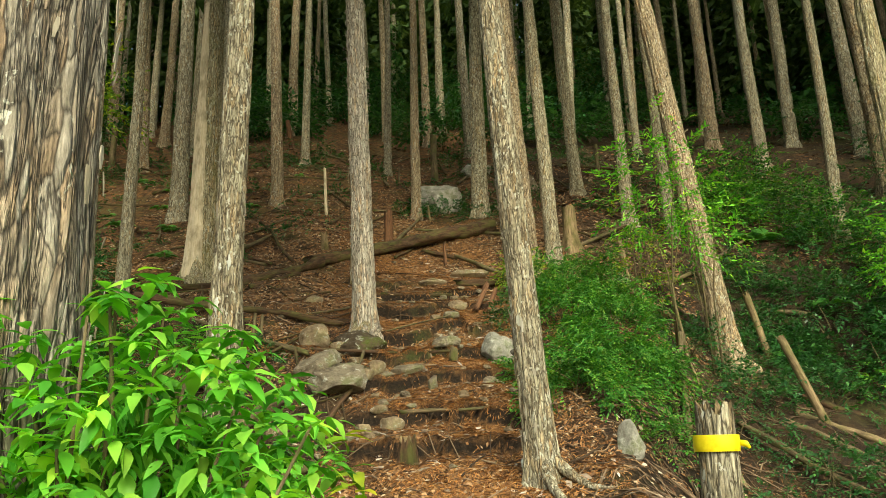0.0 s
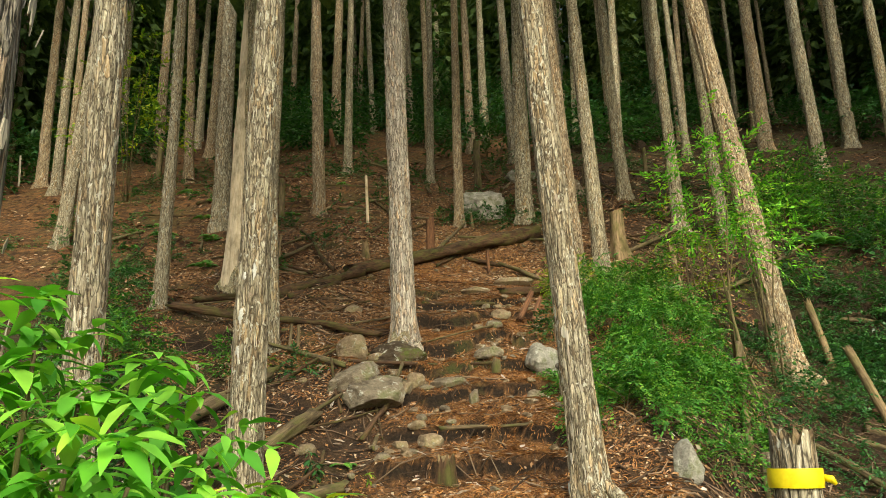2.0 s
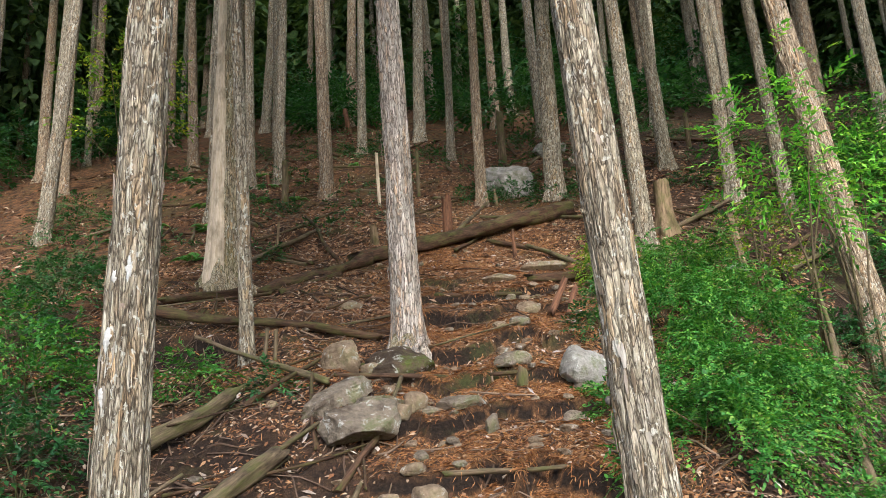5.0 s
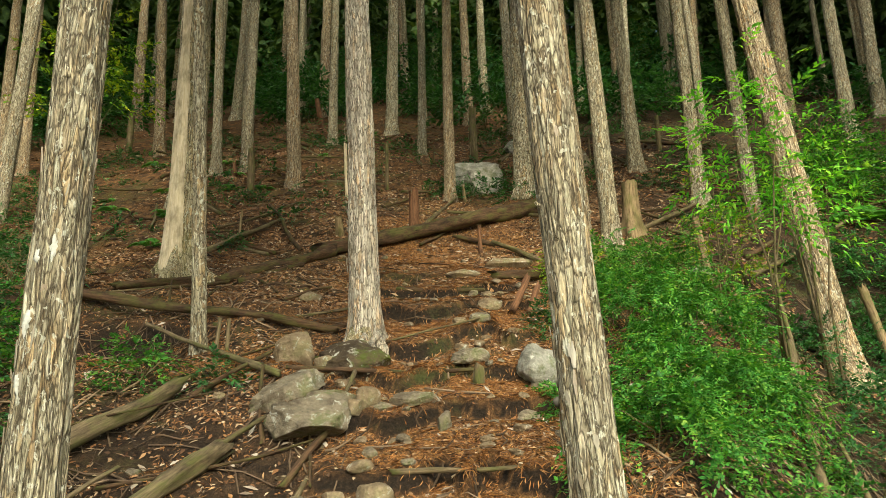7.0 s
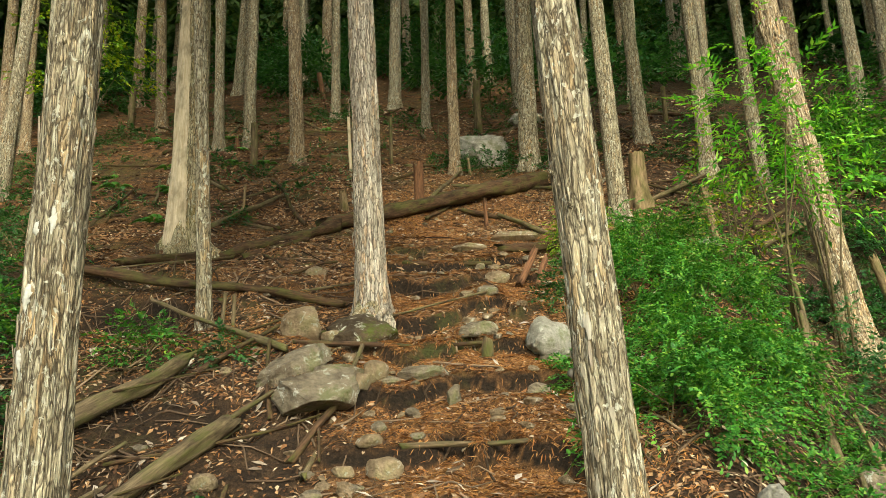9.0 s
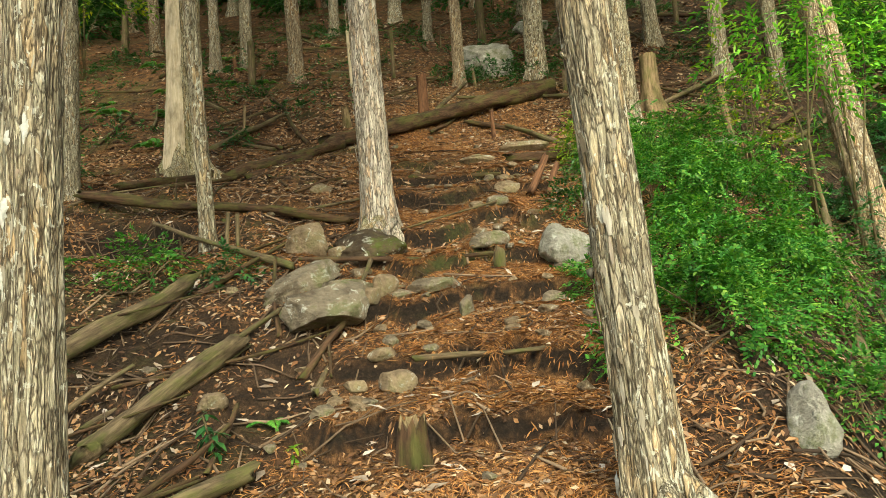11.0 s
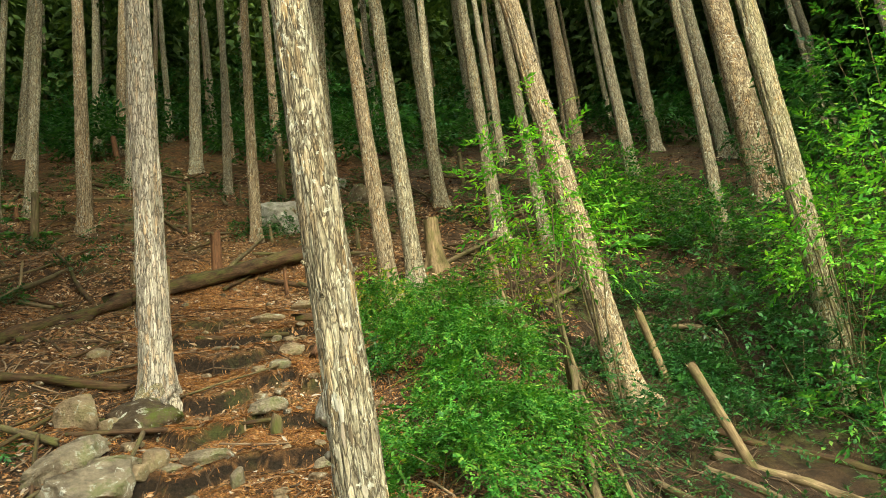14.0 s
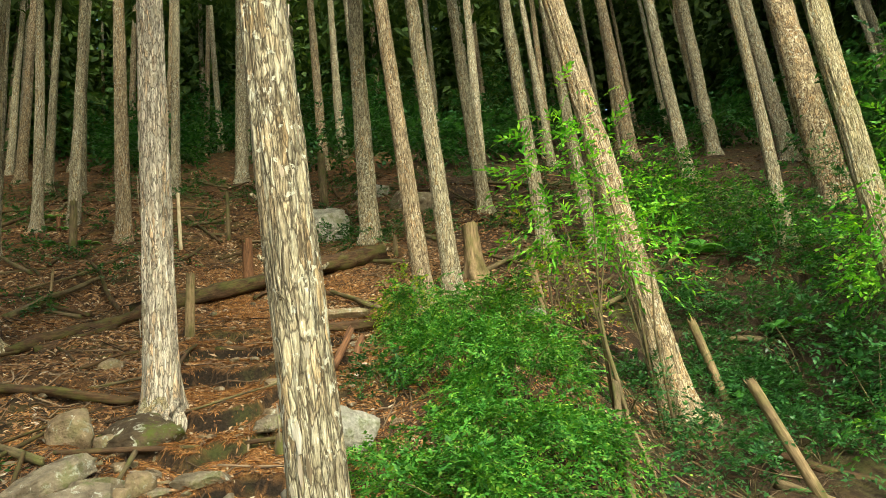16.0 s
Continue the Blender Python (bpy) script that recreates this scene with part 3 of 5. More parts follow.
r1 = tree(3.93, 10.95, 0.34, -0.104, 0.041, 15, 15, material=M_BARK_RED, label="leaning reddish conifer at the edge of a gully", **FINE)
l2 = tree(-1.99, 4.06, 0.185, -0.01, -0.005, 14, 16, label="conifer with white lichen marks beside the trail", **FINE)
split = tree(-3.71, 11.35, 0.41, 0.012, 0.002, 14, 17, fine=True, material=M_BARK_MOSS, flare=0.7, strips=60, label="conifer with a long stripped scar of bare yellow wood")
slim = tree(-2.40, 8.75, 0.125, -0.05, -0.019, 11, 18, fine=True, material=M_BARK, flare=0.3, strips=40, label="slim crooked conifer with smooth spotted bark", bow=0.1)
for tr, di, he, zs, be, pw, ph, sd in ((t1, 0.195, 14, 0.98, -100, 0.03, 0.06, 1), (t1, 0.195, 14, 2.35, -95, 0.04, 0.10, 2), (t1, 0.195, 14, 2.75, -80, 0.035, 0.07, 3), (t1, 0.195, 14, 0.12, -70, 0.10, 0.12, 10),
                               (t2, 0.20, 14, 1.32, -110, 0.05, 0.12, 4), (t2, 0.20, 14, 1.1, -112, 0.045, 0.12, 5), (t2, 0.20, 14, 1.62, -70, 0.045, 0.16, 6), (t2, 0.20, 14, 1.58, -105, 0.03, 0.08, 7), (c1, 0.265, 15, 0.8, -95, 0.03, 0.05, 8), (l2, 0.185, 14, 2.05, -65, 0.04, 0.06, 9)):
    lichen_patch(tr, di, he, zs, be, 0.7 * pw, 0.7 * ph, sd)
V, F = tube([(0, 0, 0), (0.012, 0, 0.002), (0.022, 0, 0.0)], (0.024, 0.02, 0.012), 12, 0.2, 5)
knot = part("knot", mesh_of("knot", V, F, M_KNOT), t1.children[0], "dark ringed branch knot")
turn1 = t1.matrix_basis.to_3x3().inverted() @ Vector((math.cos(radians(-80)), math.sin(radians(-80)), 0))
knot.location = (0.092 * turn1.x, 0.092 * turn1.y, 0.90)
knot.rotation_euler[2] = math.atan2(turn1.y, turn1.x)
thin_left = tree(-4.1, 9.5, 0.165, 0.021, 0.01, 12, 20, label="thin grey conifer above low shrubs")

tree(-5.55, 15.4, 0.36, -0.011, -0.004, 16, 21)
tree(-8.83, 21.4, 0.29, -0.026, -0.011, 16, 22)
tree(-5.85, 17.9, 0.22, -0.024, -0.009, 15, 23)
tree(-5.46, 18.7, 0.26, 0.011, 0.004, 15, 24)
tree(-3.80, 16.8, 0.28, -0.019, -0.005, 15, 25, label="conifer with a mossy foot and reddish bark")
tree(-4.11, 21.8, 0.25, 0, 0, 16, 26)
tree(-1.59, 20.8, 0.22, 0.018, 0.002, 15, 27)
tree(-0.62, 16.2, 0.21, 0.014, 0.001, 14, 28, label="spotted thin conifer beside a white boulder")
tree(0.78, 16.1, 0.35, 0.007, 0, 16, 29)
tree(1.82, 12.9, 0.255, -0.015, 0.002, 15, 30, label="one of two close conifers with scaly bark")
tree(1.41, 12.5, 0.25, -0.042, 0.004, 15, 31, label="one of two close conifers with scaly bark")
tree(3.23, 18.0, 0.30, -0.019, 0.003, 15, 32)
tree(3.77, 15.4, 0.255, 0.002, 0, 15, 33)
tree(6.59, 24.9, 0.23, 0.038, -0.01, 15, 34)
tree(4.43, 14.8, 0.23, -0.01, 0.003, 14, 35)
tree(9.22, 21.2, 0.36, -0.006, 0.003, 16, 36)
tree(9.18, 24.9, 0.46, -0.005, 0.002, 17, 37)
tree(6.75, 11.0, 0.345, 0.0, 0.0, 15, 38, fine=True, material=M_BARK_MOSS, strips=60, label="mossy conifer with white lichen by the gully")
tree(12.96, 22.6, 0.48, -0.035, 0.021, 17, 39)
tree(10.46, 17.3, 0.70, -0.014, 0.009, 18, 40, label="very thick old conifer in deep shade")
tree(7.39, 14.1, 0.225, 0.008, -0.005, 14, 41)
tree(-8.5, 14.6, 0.27, 0.052, 0.033, 16, 42)
tree(-11.3, 19.4, 0.23, 0, 0, 15, 43)
tree(-12.2, 20.3, 0.28, 0, 0, 15, 44)

# deeper forest up the hill and the plantation around
rf = np.random.RandomState(8)
spots = []
for gxi in np.arange(-30, 31, 3.4):
    for gyi in np.arange(24, 52, 3.4):
        spots.append((gxi + rf.uniform(-1.2, 1.2), gyi + rf.uniform(-1.2, 1.2)))
for gyi in np.arange(3, 24, 3.6):
    for gxi in (-24, -20.5, -17, -13.8, 14.5, 18, 21.5, 25):
        spots.append((gxi + rf.uniform(-1, 1), gyi + rf.uniform(-1, 1)))
for k, (sx, sy) in enumerate(spots):
    tree(sx, sy, rf.uniform(0.2, 0.42), rf.normal(0, 0.02), rf.normal(0, 0.02), rf.uniform(14, 18), 300 + k, label="tall conifer in the dark upper forest" if sy > 23 else "tall conifer on the forested slope", leafy=sy > 38 or abs(sx) > 19)


# ---- dead wood ----
def log(p, q, r0, r1, material, name="log", label="", category="log", seed=1, sag=0.0, segs=20, lift=None):
    """A fallen stem from p to q, given as (x, y, height above the ground)."""
    P = np.array([p[0], p[1], gz(p[0], p[1]) + p[2]])
    Q = np.array([q[0], q[1], gz(q[0], q[1]) + q[2]])
    ln = float(np.linalg.norm(Q - P))
    r = np.random.RandomState(seed)
    n = max(8, int(ln / 0.05))
    s = np.linspace(0, 1, n)
    pts = np.stack([0.03 * ln * (grid_noise(s * 3 + seed, s * 0, seed) - 0.5), sag * np.sin(s * math.pi) + 0.03 * ln * (grid_noise(s * 3, s * 0 + 4, seed + 1) - 0.5), s * ln], 1)
    rad = (r0 + (r1 - r0) * s) * (1 + 0.25 * (grid_noise(s * ln * 3 + 5, s * 0, seed + 2) - 0.5))
    V, F = tube(pts, rad, segs, 0.05, seed)
    u, v = np.tile(np.arange(segs) / segs, n), np.repeat(s * ln, segs)
    axis = np.repeat(pts, segs, 0)
    k = 1 + 0.5 * (grid_noise(u * 7 + 64, v * 2.5, seed + 3, 7) - 0.5) + 0.36 * (grid_noise(u * 14 + 64, v * 9, seed + 4, 14) - 0.5)
    V = axis + (V - axis) * k[:, None]
    V[-segs:, 2] += (grid_noise(u[:segs] * 9 + 64, u[:segs] * 0 + 3, seed + 5, 9) - 0.5) * 3 * r1
    V[:segs, 2] += (grid_noise(u[:segs] * 9 + 64, u[:segs] * 0 + 5, seed + 6, 9) - 0.5) * 3 * r0
    ob = new(name, mesh_of(name, V, F, material))
    ob.matrix_basis = Matrix.Translation(P) @ Vector((0, 0, 1)).rotation_difference(Vector(Q - P)).to_matrix().to_4x4()
    return tagged(ob, label, category)


log((-3.2, 11.15, 0.05), (-2.1, 12.9, 0.10), 0.08, 0.09, M_WOOD_DARK, label="rotting dark log lying across the slope", seed=31)
log((-2.3, 12.75, 0.12), (1.0, 14.9, 0.16), 0.10, 0.13, M_WOOD_DARK, label="long thick fallen log with reddish rotten bark", seed=32)
log((-2.95, 11.15, 0.03), (-2.35, 11.95, 0.06), 0.05, 0.035, M_WOOD_DARK, label="short dark branch beside a fallen log", seed=33, category="branch")
log((-3.85, 9.25, 0.10), (-1.3, 9.30, 0.06), 0.05, 0.035, M_WOOD_DARK, label="decaying log holding the bank above a hollow", seed=34)
log((-3.05, 9.05, 0.12), (-1.45, 7.95, 0.05), 0.017, 0.028, M_WOOD_GREY, name="branch", label="bare pale branch fallen down the bank", seed=35, category="branch", segs=10)
log((-2.62, 6.75, 0.04), (-2.10, 7.72, 0.10), 0.05, 0.055, M_WOOD_GREY, label="mossy cut log lying down the slope", seed=36)
log((-1.95, 6.05, 0.05), (-1.52, 7.0, 0.13), 0.06, 0.055, M_WOOD_GREY, label="split grey log with a mossy side", seed=37)
log((-1.55, 5.0, 0.04), (-1.02, 5.75, 0.08), 0.05, 0.04, M_WOOD_GREY, label="rotting branch beside the trail", seed=38)
log((-3.75, 9.75, 0.06), (-3.35, 11.2, 0.08), 0.045, 0.05, M_WOOD_DARK, label="decayed stem below a scarred tree", seed=39)
log((1.75, 12.15, 0.06), (2.95, 12.55, 0.08), 0.035, 0.03, M_WOOD, name="branch", label="pale barkless branch across the slope", seed=40, category="branch", segs=10)
log((2.35, 10.6, 0.14), (3.1, 11.1, 0.10), 0.07, 0.06, M_WOOD, label="bleached log half hidden in bushes", seed=41)
log((4.0, 9.3, 0.05), (4.75, 8.35, 0.06), 0.05, 0.045, M_WOOD, label="yellowish cut log in the gully", seed=42)
log((3.7, 8.95, 0.03), (4.4, 8.1, 0.03), 0.035, 0.03, M_WOOD_GREY, label="grey branch lying in the gully", seed=43, category="branch")
log((4.3, 9.9, 0.04), (5.6, 8.9, 0.06), 0.05, 0.04, M_WOOD_DARK, label="dark fallen stem in the gully", seed=44)
log((3.0, 8.4, 0.05), (3.7, 7.4, 0.05), 0.04, 0.03, M_WOOD_GREY, label="thin dead stem on the gully side", seed=45, category="branch")
log((0.15, 11.35, 0.10), (1.2, 11.75, 0.09), 0.05, 0.06, M_WOOD_DARK, label="half-buried dark log edging the trail", seed=46)
log((0.32, 9.6, 0.05), (0.50, 9.85, 0.32), 0.04, 0.034, M_WOOD_RED, label="broken red stub leaning by the trail", seed=47)
log((0.48, 9.55, 0.03), (0.60, 9.8, 0.22), 0.028, 0.022, M_WOOD_RED, label="broken red stub leaning by the trail", seed=48)
rl = np.random.RandomState(77)
for k in range(54):
    x, y = rl.uniform(-4.2, -0.9) if k < 46 else rl.uniform(1.6, 5.0), rl.uniform(4.6, 10.5) if k < 46 else rl.uniform(5.5, 9.5)
    a, ln, r0 = rl.normal(1.0, 0.55) if k < 46 else rl.normal(-0.9, 0.5), rl.uniform(0.4, 1.5), rl.uniform(0.008, 0.026)
    log((x, y, 0.02), (x + ln * math.cos(a), y + ln * math.sin(a), rl.uniform(0.02, 0.12)), r0, r0 * 0.6, (M_WOOD_GREY, M_WOOD_DARK, M_WOOD_DARK)[k % 3], name="branch", label="dead fallen branch lying on the bank", category="branch", seed=800 + k, segs=8, sag=rl.uniform(-0.05, 0.05))
# timber edges of the steps
log((-0.45, 6.70, -0.005), (0.30, 6.66, -0.005), 0.016, 0.014, M_WOOD_GREY, name="step_edge", label="worn timber edge of an earth step", category="step", seed=51, segs=10)
log((-0.95, 10.92, 0.0), (0.05, 11.05, 0.0), 0.03, 0.022, M_WOOD_DARK, name="step_edge", label="dark root-like timber edge of an earth step", category="step", seed=52, segs=10)
# sticks in front of the gully
log((2.78, 9.2, 0.0), (2.72, 9.35, 0.85), 0.022, 0.014, M_WOOD_GREY, name="stick", label="bare dead sapling stem standing by bushes", category="stick", seed=54, segs=8)
log((2.15, 7.35, 0.0), (2.70, 9.1, 0.35), 0.035, 0.028, M_WOOD_GREY, name="stick", label="crooked dead branch leaning on the bank", category="stick", seed=55, segs=10)
log((2.45, 7.0, 0.0), (2.62, 8.7, 0.30), 0.02, 0.015, M_WOOD, name="stick", label="pale dead branch leaning on the bank", category="stick", seed=56, segs=8)
log((1.75, 5.7, 0.02), (2.2, 7.2, 0.12), 0.025, 0.02, M_WOOD_GREY, name="stick", label="fallen branch on the mossy bank", category="stick", seed=57, segs=8)


def post(x, y, height, r0, material, lx=0.0, ly=0.0, label="", name="post", seed=1, jag=0.04, flare=0.0):
    """A standing broken or cut stem with an uneven top and a separate top face."""
    r = np.random.RandomState(seed)
    segs, n = 24, max(8, int(height / 0.05))
    z = np.linspace(-0.25, height, n)
    th = np.arange(segs) * 2 * math.pi / segs
    Z, T = np.meshgrid(z, th, indexing="ij")
    rad = r0 * (1 - 0.12 * np.clip(Z / height, 0, 1)) * (1 + flare * np.exp(-np.clip(Z, 0, 9) / 0.12) * (0.5 + 0.5 * np.cos(4 * T + seed)))
    rad = rad * (1 + 0.18 * (grid_noise(T / 6.2832 * 9 + 64, Z * 2.2 + 9, seed, 9) - 0.5) + 0.08 * (grid_noise(T / 6.2832 * 18 + 64, Z * 9 + 9, seed + 1, 18) - 0.5))
    top = jag * (r.rand(segs) - 0.3)
    Z = Z + np.where(np.arange(n)[:, None] == n - 1, top[None], 0)
    V = np.stack([rad * np.cos(T), rad * np.sin(T), Z], -1).reshape(-1, 3)
    ob = new(name)
    ob.matrix_basis = lean_pose(x, y, gz(x, y), lx, ly)
    tagged(ob, label, name)
    part("stem", mesh_of("stem", V, quad_rows(n, segs), material), ob)
    ring = V[-segs:] * np.array([0.97, 0.97, 1])
    C = np.vstack([ring, ring * np.array([0.45, 0.45, 1]) - np.array([0, 0, jag * 0.6]), [[0, 0, height - jag * 0.7]]])
    F = [tuple(f) for f in quad_rows(2, segs)] + [(segs + i, segs + (i + 1) % segs, 2 * segs) for i in range(segs)]
    part("broken_top", mesh_of("broken_top", C, F, M_WOOD, True), ob, "pale splintered wood")
    return ob


band = post(0.965, 3.02, 0.98, 0.08, M_BARK, 0.02, 0.0, "cut grey stump post tied with yellow tape", "stump", 61, 0.07)
V, F = tube([(0, 0, 0.83), (0, 0, 0.845), (0, 0, 0.875), (0, 0, 0.89)], (0.083, 0.0855, 0.0855, 0.083), 28, 0.04, 3)
part("tape_band", mesh_of("tape_band", V, F[:-2], M_TAPE), band, "yellow plastic marking tape")
V, F = tube([(0.075, -0.03, 0.86), (0.095, -0.045, 0.855), (0.105, -0.05, 0.84)], (0.010, 0.014, 0.006), 6, 0.4, 4)
part("tape_knot", mesh_of("tape_knot", V, F, M_TAPE), band)
post(-2.77, 5.47, 1.08, 0.06, M_WOOD, 0.0, 0.0, "barkless pale dead stem standing in shrubs", "stump", 62)
post(-1.06, 13.75, 0.72, 0.085, M_WOOD_RED, 0.0, 0.0, "jagged reddish stump rising behind a fallen log", "stump", 63, 0.12)
post(-1.49, 12.0, 0.74, 0.06, M_WOOD, 0.03, 0.0, "weathered pale stump behind a conifer", "stump", 76, 0.08)
post(2.25, 13.6, 0.80, 0.14, M_WOOD, 0.0, 0.0, "old pale stump with spreading roots", "stump", 64, 0.05, 0.7)
post(2.75, 11.6, 0.75, 0.045, M_WOOD, -0.12, 0.0, "short weathered white stake", "stake", 65)
post(-2.0, 17.4, 1.0, 0.04, M_WOOD_GREY, 0.0, 0.0, "thin dead stake up the slope", "stake", 66)
post(-10.4, 22.8, 1.2, 0.10, M_WOOD_GREY, 0.02, 0.0, "grey broken stump in the upper forest", "stump", 67)
post(-0.25, 20.2, 1.35, 0.10, M_WOOD_GREY, 0.0, 0.0, "tall grey stump in the upper forest", "stump", 68, 0.1)
post(-5.2, 25.0, 1.0, 0.09, M_WOOD_RED, -0.15, 0.0, "leaning broken stump in the upper forest", "stump", 69)
post(4.3, 20.5, 0.9, 0.06, M_WOOD_GREY, 0.0, 0.0, "thin grey stump up the slope", "stump", 70)
post(-2.55, 15.9, 1.05, 0.032, M_SCAR, -0.03, 0.0, "pale barkless stake with a white splinter", "stake", 71)
post(4.15, 8.95, 1.0, 0.05, M_WOOD, -0.36, 0.05, "broken pale pole leaning over the gully", "pole", 72, 0.10)
post(4.62, 11.4, 0.95, 0.055, M_WOOD, -0.22, 0.0, "broken pale pole standing in the gully", "pole", 73, 0.10)
post(-0.34, 5.75, 0.17, 0.065, M_WOOD_DARK, 0.0, 0.0, "low mossy stub on the trail", "stump", 74, 0.08, 0.4)
post(-4.5, 16.2, 0.9, 0.07, M_WOOD_GREY, 0.0, 0.0, "small grey stump among ferns", "stump", 75)
for k, (dx, dy, hh) in enumerate(((0.16, 0.0, 0.30), (0.24, 0.05, 0.26))):
    post(-2.35 + dx, 8.55 + dy, hh, 0.018, M_WOOD_GREY, rf.normal(0, 0.12), rf.normal(0, 0.12), "short dead stick beside a slim trunk", "stick", 80 + k)

rp = np.random.RandomState(14)
for k in range(16):
    x, y = rp.uniform(-6.5, 5.5), rp.uniform(13.2, 22)
    post(x, y, rp.uniform(0.15, 0.5), rp.uniform(0.02, 0.06), (M_WOOD_GREY, M_WOOD, M_WOOD_RED)[k % 3], rp.normal(0, 0.12), rp.normal(0, 0.1), "short broken stump among litter up the slope", "stump", 860 + k, 0.1, 0.3)

# bare scar on the split tree
segs = 20
zz = np.linspace(0.02, 4.6, 60)
tt = np.linspace(-2.35, -0.95, segs)
Z, T = np.meshgrid(zz, tt, indexing="ij")
taper = np.clip(1.1 - 0.16 * Z + 0.25 * (grid_noise(Z * 2.5, Z * 0 + 3, 19) - 0.5), 0.2, 1)
Tm = -1.95 + (T + 1.65) * taper
rr = 0.42 / 2 * (1 - 0.75 * Z / 14) * (1 + 0.22 * np.exp(-Z / 0.5)) + 0.03 + 0.03 * (grid_noise(T * 9, Z * 0.8, 9) - 0.5)
V = np.stack([rr * np.cos(Tm), rr * np.sin(Tm), Z], -1).reshape(-1, 3)
scar = part("bare_scar", mesh_of("bare_scar", V, quad_rows(60, segs, False), M_SCAR), split, "bare yellow heartwood")
scar.rotation_euler[2] = -17 * 1.7


# ---- stones ----
def rock(x, y, sx, sy, sz, material, label="", turn=0.0, seed=1, sink=0.25, tilt=0.0, cuts=5, name="rock", box=0.66, faces=(), dip=0.0):
    """A stone: a subdivided ball cut by random flat faces, then roughened."""
    r = np.random.RandomState(seed)
    bm = bmesh.new()
    bmesh.ops.create_icosphere(bm, subdivisions=5 if max(sx, sy) > 0.15 else 3, radius=1.0)
    P = np.array([v.co[:] for v in bm.verts])
    P = np.sign(P) * np.abs(P) ** box
    spin = Euler(r.uniform(-0.25, 0.25, 3)).to_matrix()
    P = P @ np.array(spin)
    for _ in range(cuts + 4):
        n = r.normal(0, 1, 3)
        n /= np.linalg.norm(n)
        d = r.uniform(0.62, 0.95)
        over = np.clip(P @ n - d, 0, None)
        P = P - over[:, None] * n
    for *n, d in faces:
        n = np.array(n) / np.linalg.norm(n)
        P = P - np.clip(P @ n - d, 0, None)[:, None] * n
    k = 0.13 * (grid_noise(P[:, 0] * 3 + 9, P[:, 1] * 4 + P[:, 2] * 3, seed) - 0.5) + 0.07 * (grid_noise(P[:, 0] * 9 + 9, P[:, 2] * 11 + P[:, 1] * 9, seed + 1) - 0.5)
    P = P * (1 + k)[:, None] * np.array([sx, sy, sz])
    for v, c in zip(bm.verts, P):
        v.co = c
    me = bpy.data.meshes.new(name)
    bm.to_mesh(me)
    bm.free()
    me.materials.append(material)
    me.polygons.foreach_set("use_smooth", [name != "stone"] * len(me.polygons))
    ob = new(name, me)
    ob.matrix_basis = pose(x, y, gz(x, y) + sz * (1 - 2 * sink), tilt, dip, turn)
    return tagged(ob, label, name)


rock(-1.04, 7.20, 0.30, 0.24, 0.17, M_ROCK, "large angular grey boulder with lichen beside the trail", 16, 101, 0.22, 24, faces=((0.05, -0.3, 0.95, 0.5), (0.1, -0.75, -0.65, 0.5), (-0.8, -0.55, 0.1, 0.7), (0.8, -0.6, 0.1, 0.75), (-0.5, 0.8, 0.3, 0.6)))
rock(-1.30, 7.66, 0.36, 0.14, 0.10, M_ROCK, "long flat mossy stone slab", 50, 102, 0.25, 12, dip=-24)
rock(-1.02, 7.62, 0.22, 0.12, 0.06, M_ROCK, "flat stone wedged behind a boulder", 10, 103, 0.2)
rock(-0.72, 7.50, 0.09, 0.08, 0.09, M_ROCK_PALE, "small pale stone beside a boulder", 20, 104)
rock(-0.80, 7.40, 0.08, 0.07, 0.06, M_ROCK_PALE, "small pale stone beside a boulder", 60, 105)
rock(-1.46, 8.45, 0.19, 0.16, 0.17, M_ROCK_PALE, "rounded tan boulder below tree roots", 0, 106, 0.22, 10, 2, box=0.95)
rock(-1.0, 8.56, 0.33, 0.34, 0.15, M_HUMP, "mossy hump of earth held by tree roots", 0, 128, 0.44, 22, 2, "hump", 0.98)
rock(-1.22, 8.40, 0.10, 0.10, 0.09, M_ROCK_PALE, "small tan stone below tree roots", 0, 107)
rock(0.52, 8.2, 0.19, 0.16, 0.17, M_ROCK_WHITE, "whitish lichen-covered boulder edging the trail", 20, 108, 0.25)
rock(1.26, 5.64, 0.12, 0.09, 0.16, M_ROCK_WHITE, "pointed white stone on a mossy bank", 15, 109, 0.15, 0, 7, faces=((0.8, -0.2, 0.5, 0.42), (-0.85, -0.3, 0.35, 0.55), (0.2, -0.9, 0.3, 0.6)))
rock(-0.50, 6.45, 0.11, 0.08, 0.07, M_ROCK_PALE, "pale loose stone on the trail", 10, 110)
rock(-1.80, 10.2, 0.12, 0.08, 0.08, M_ROCK_PALE, "pale block of stone on the slope", 0, 111)
rock(-0.05, 8.45, 0.16, 0.11, 0.07, M_ROCK, "flat stone laid in a step", 15, 112)
rock(0.02, 8.15, 0.05, 0.04, 0.12, M_WOOD_GREY, "upright broken stone beside a step", 0, 113)
rock(-0.38, 7.70, 0.20, 0.10, 0.06, M_ROCK, "flat stone laid in a step", 0, 114)
rock(-0.18, 7.30, 0.06, 0.05, 0.08, M_ROCK, "small dark stone by a step", 0, 115)
rock(0.12, 9.95, 0.14, 0.10, 0.08, M_ROCK_PALE, "pale stone on the edge of the trail", 30, 116)
rock(0.02, 9.30, 0.10, 0.09, 0.06, M_ROCK, "stone set at the edge of a step", 0, 117)
rock(-0.62, 6.75, 0.09, 0.05, 0.04, M_ROCK_PALE, "pale splinter of stone on the trail", 30, 118)
rock(-0.75, 6.60, 0.07, 0.05, 0.035, M_ROCK_PALE, "pale splinter of stone on the trail", 0, 119)
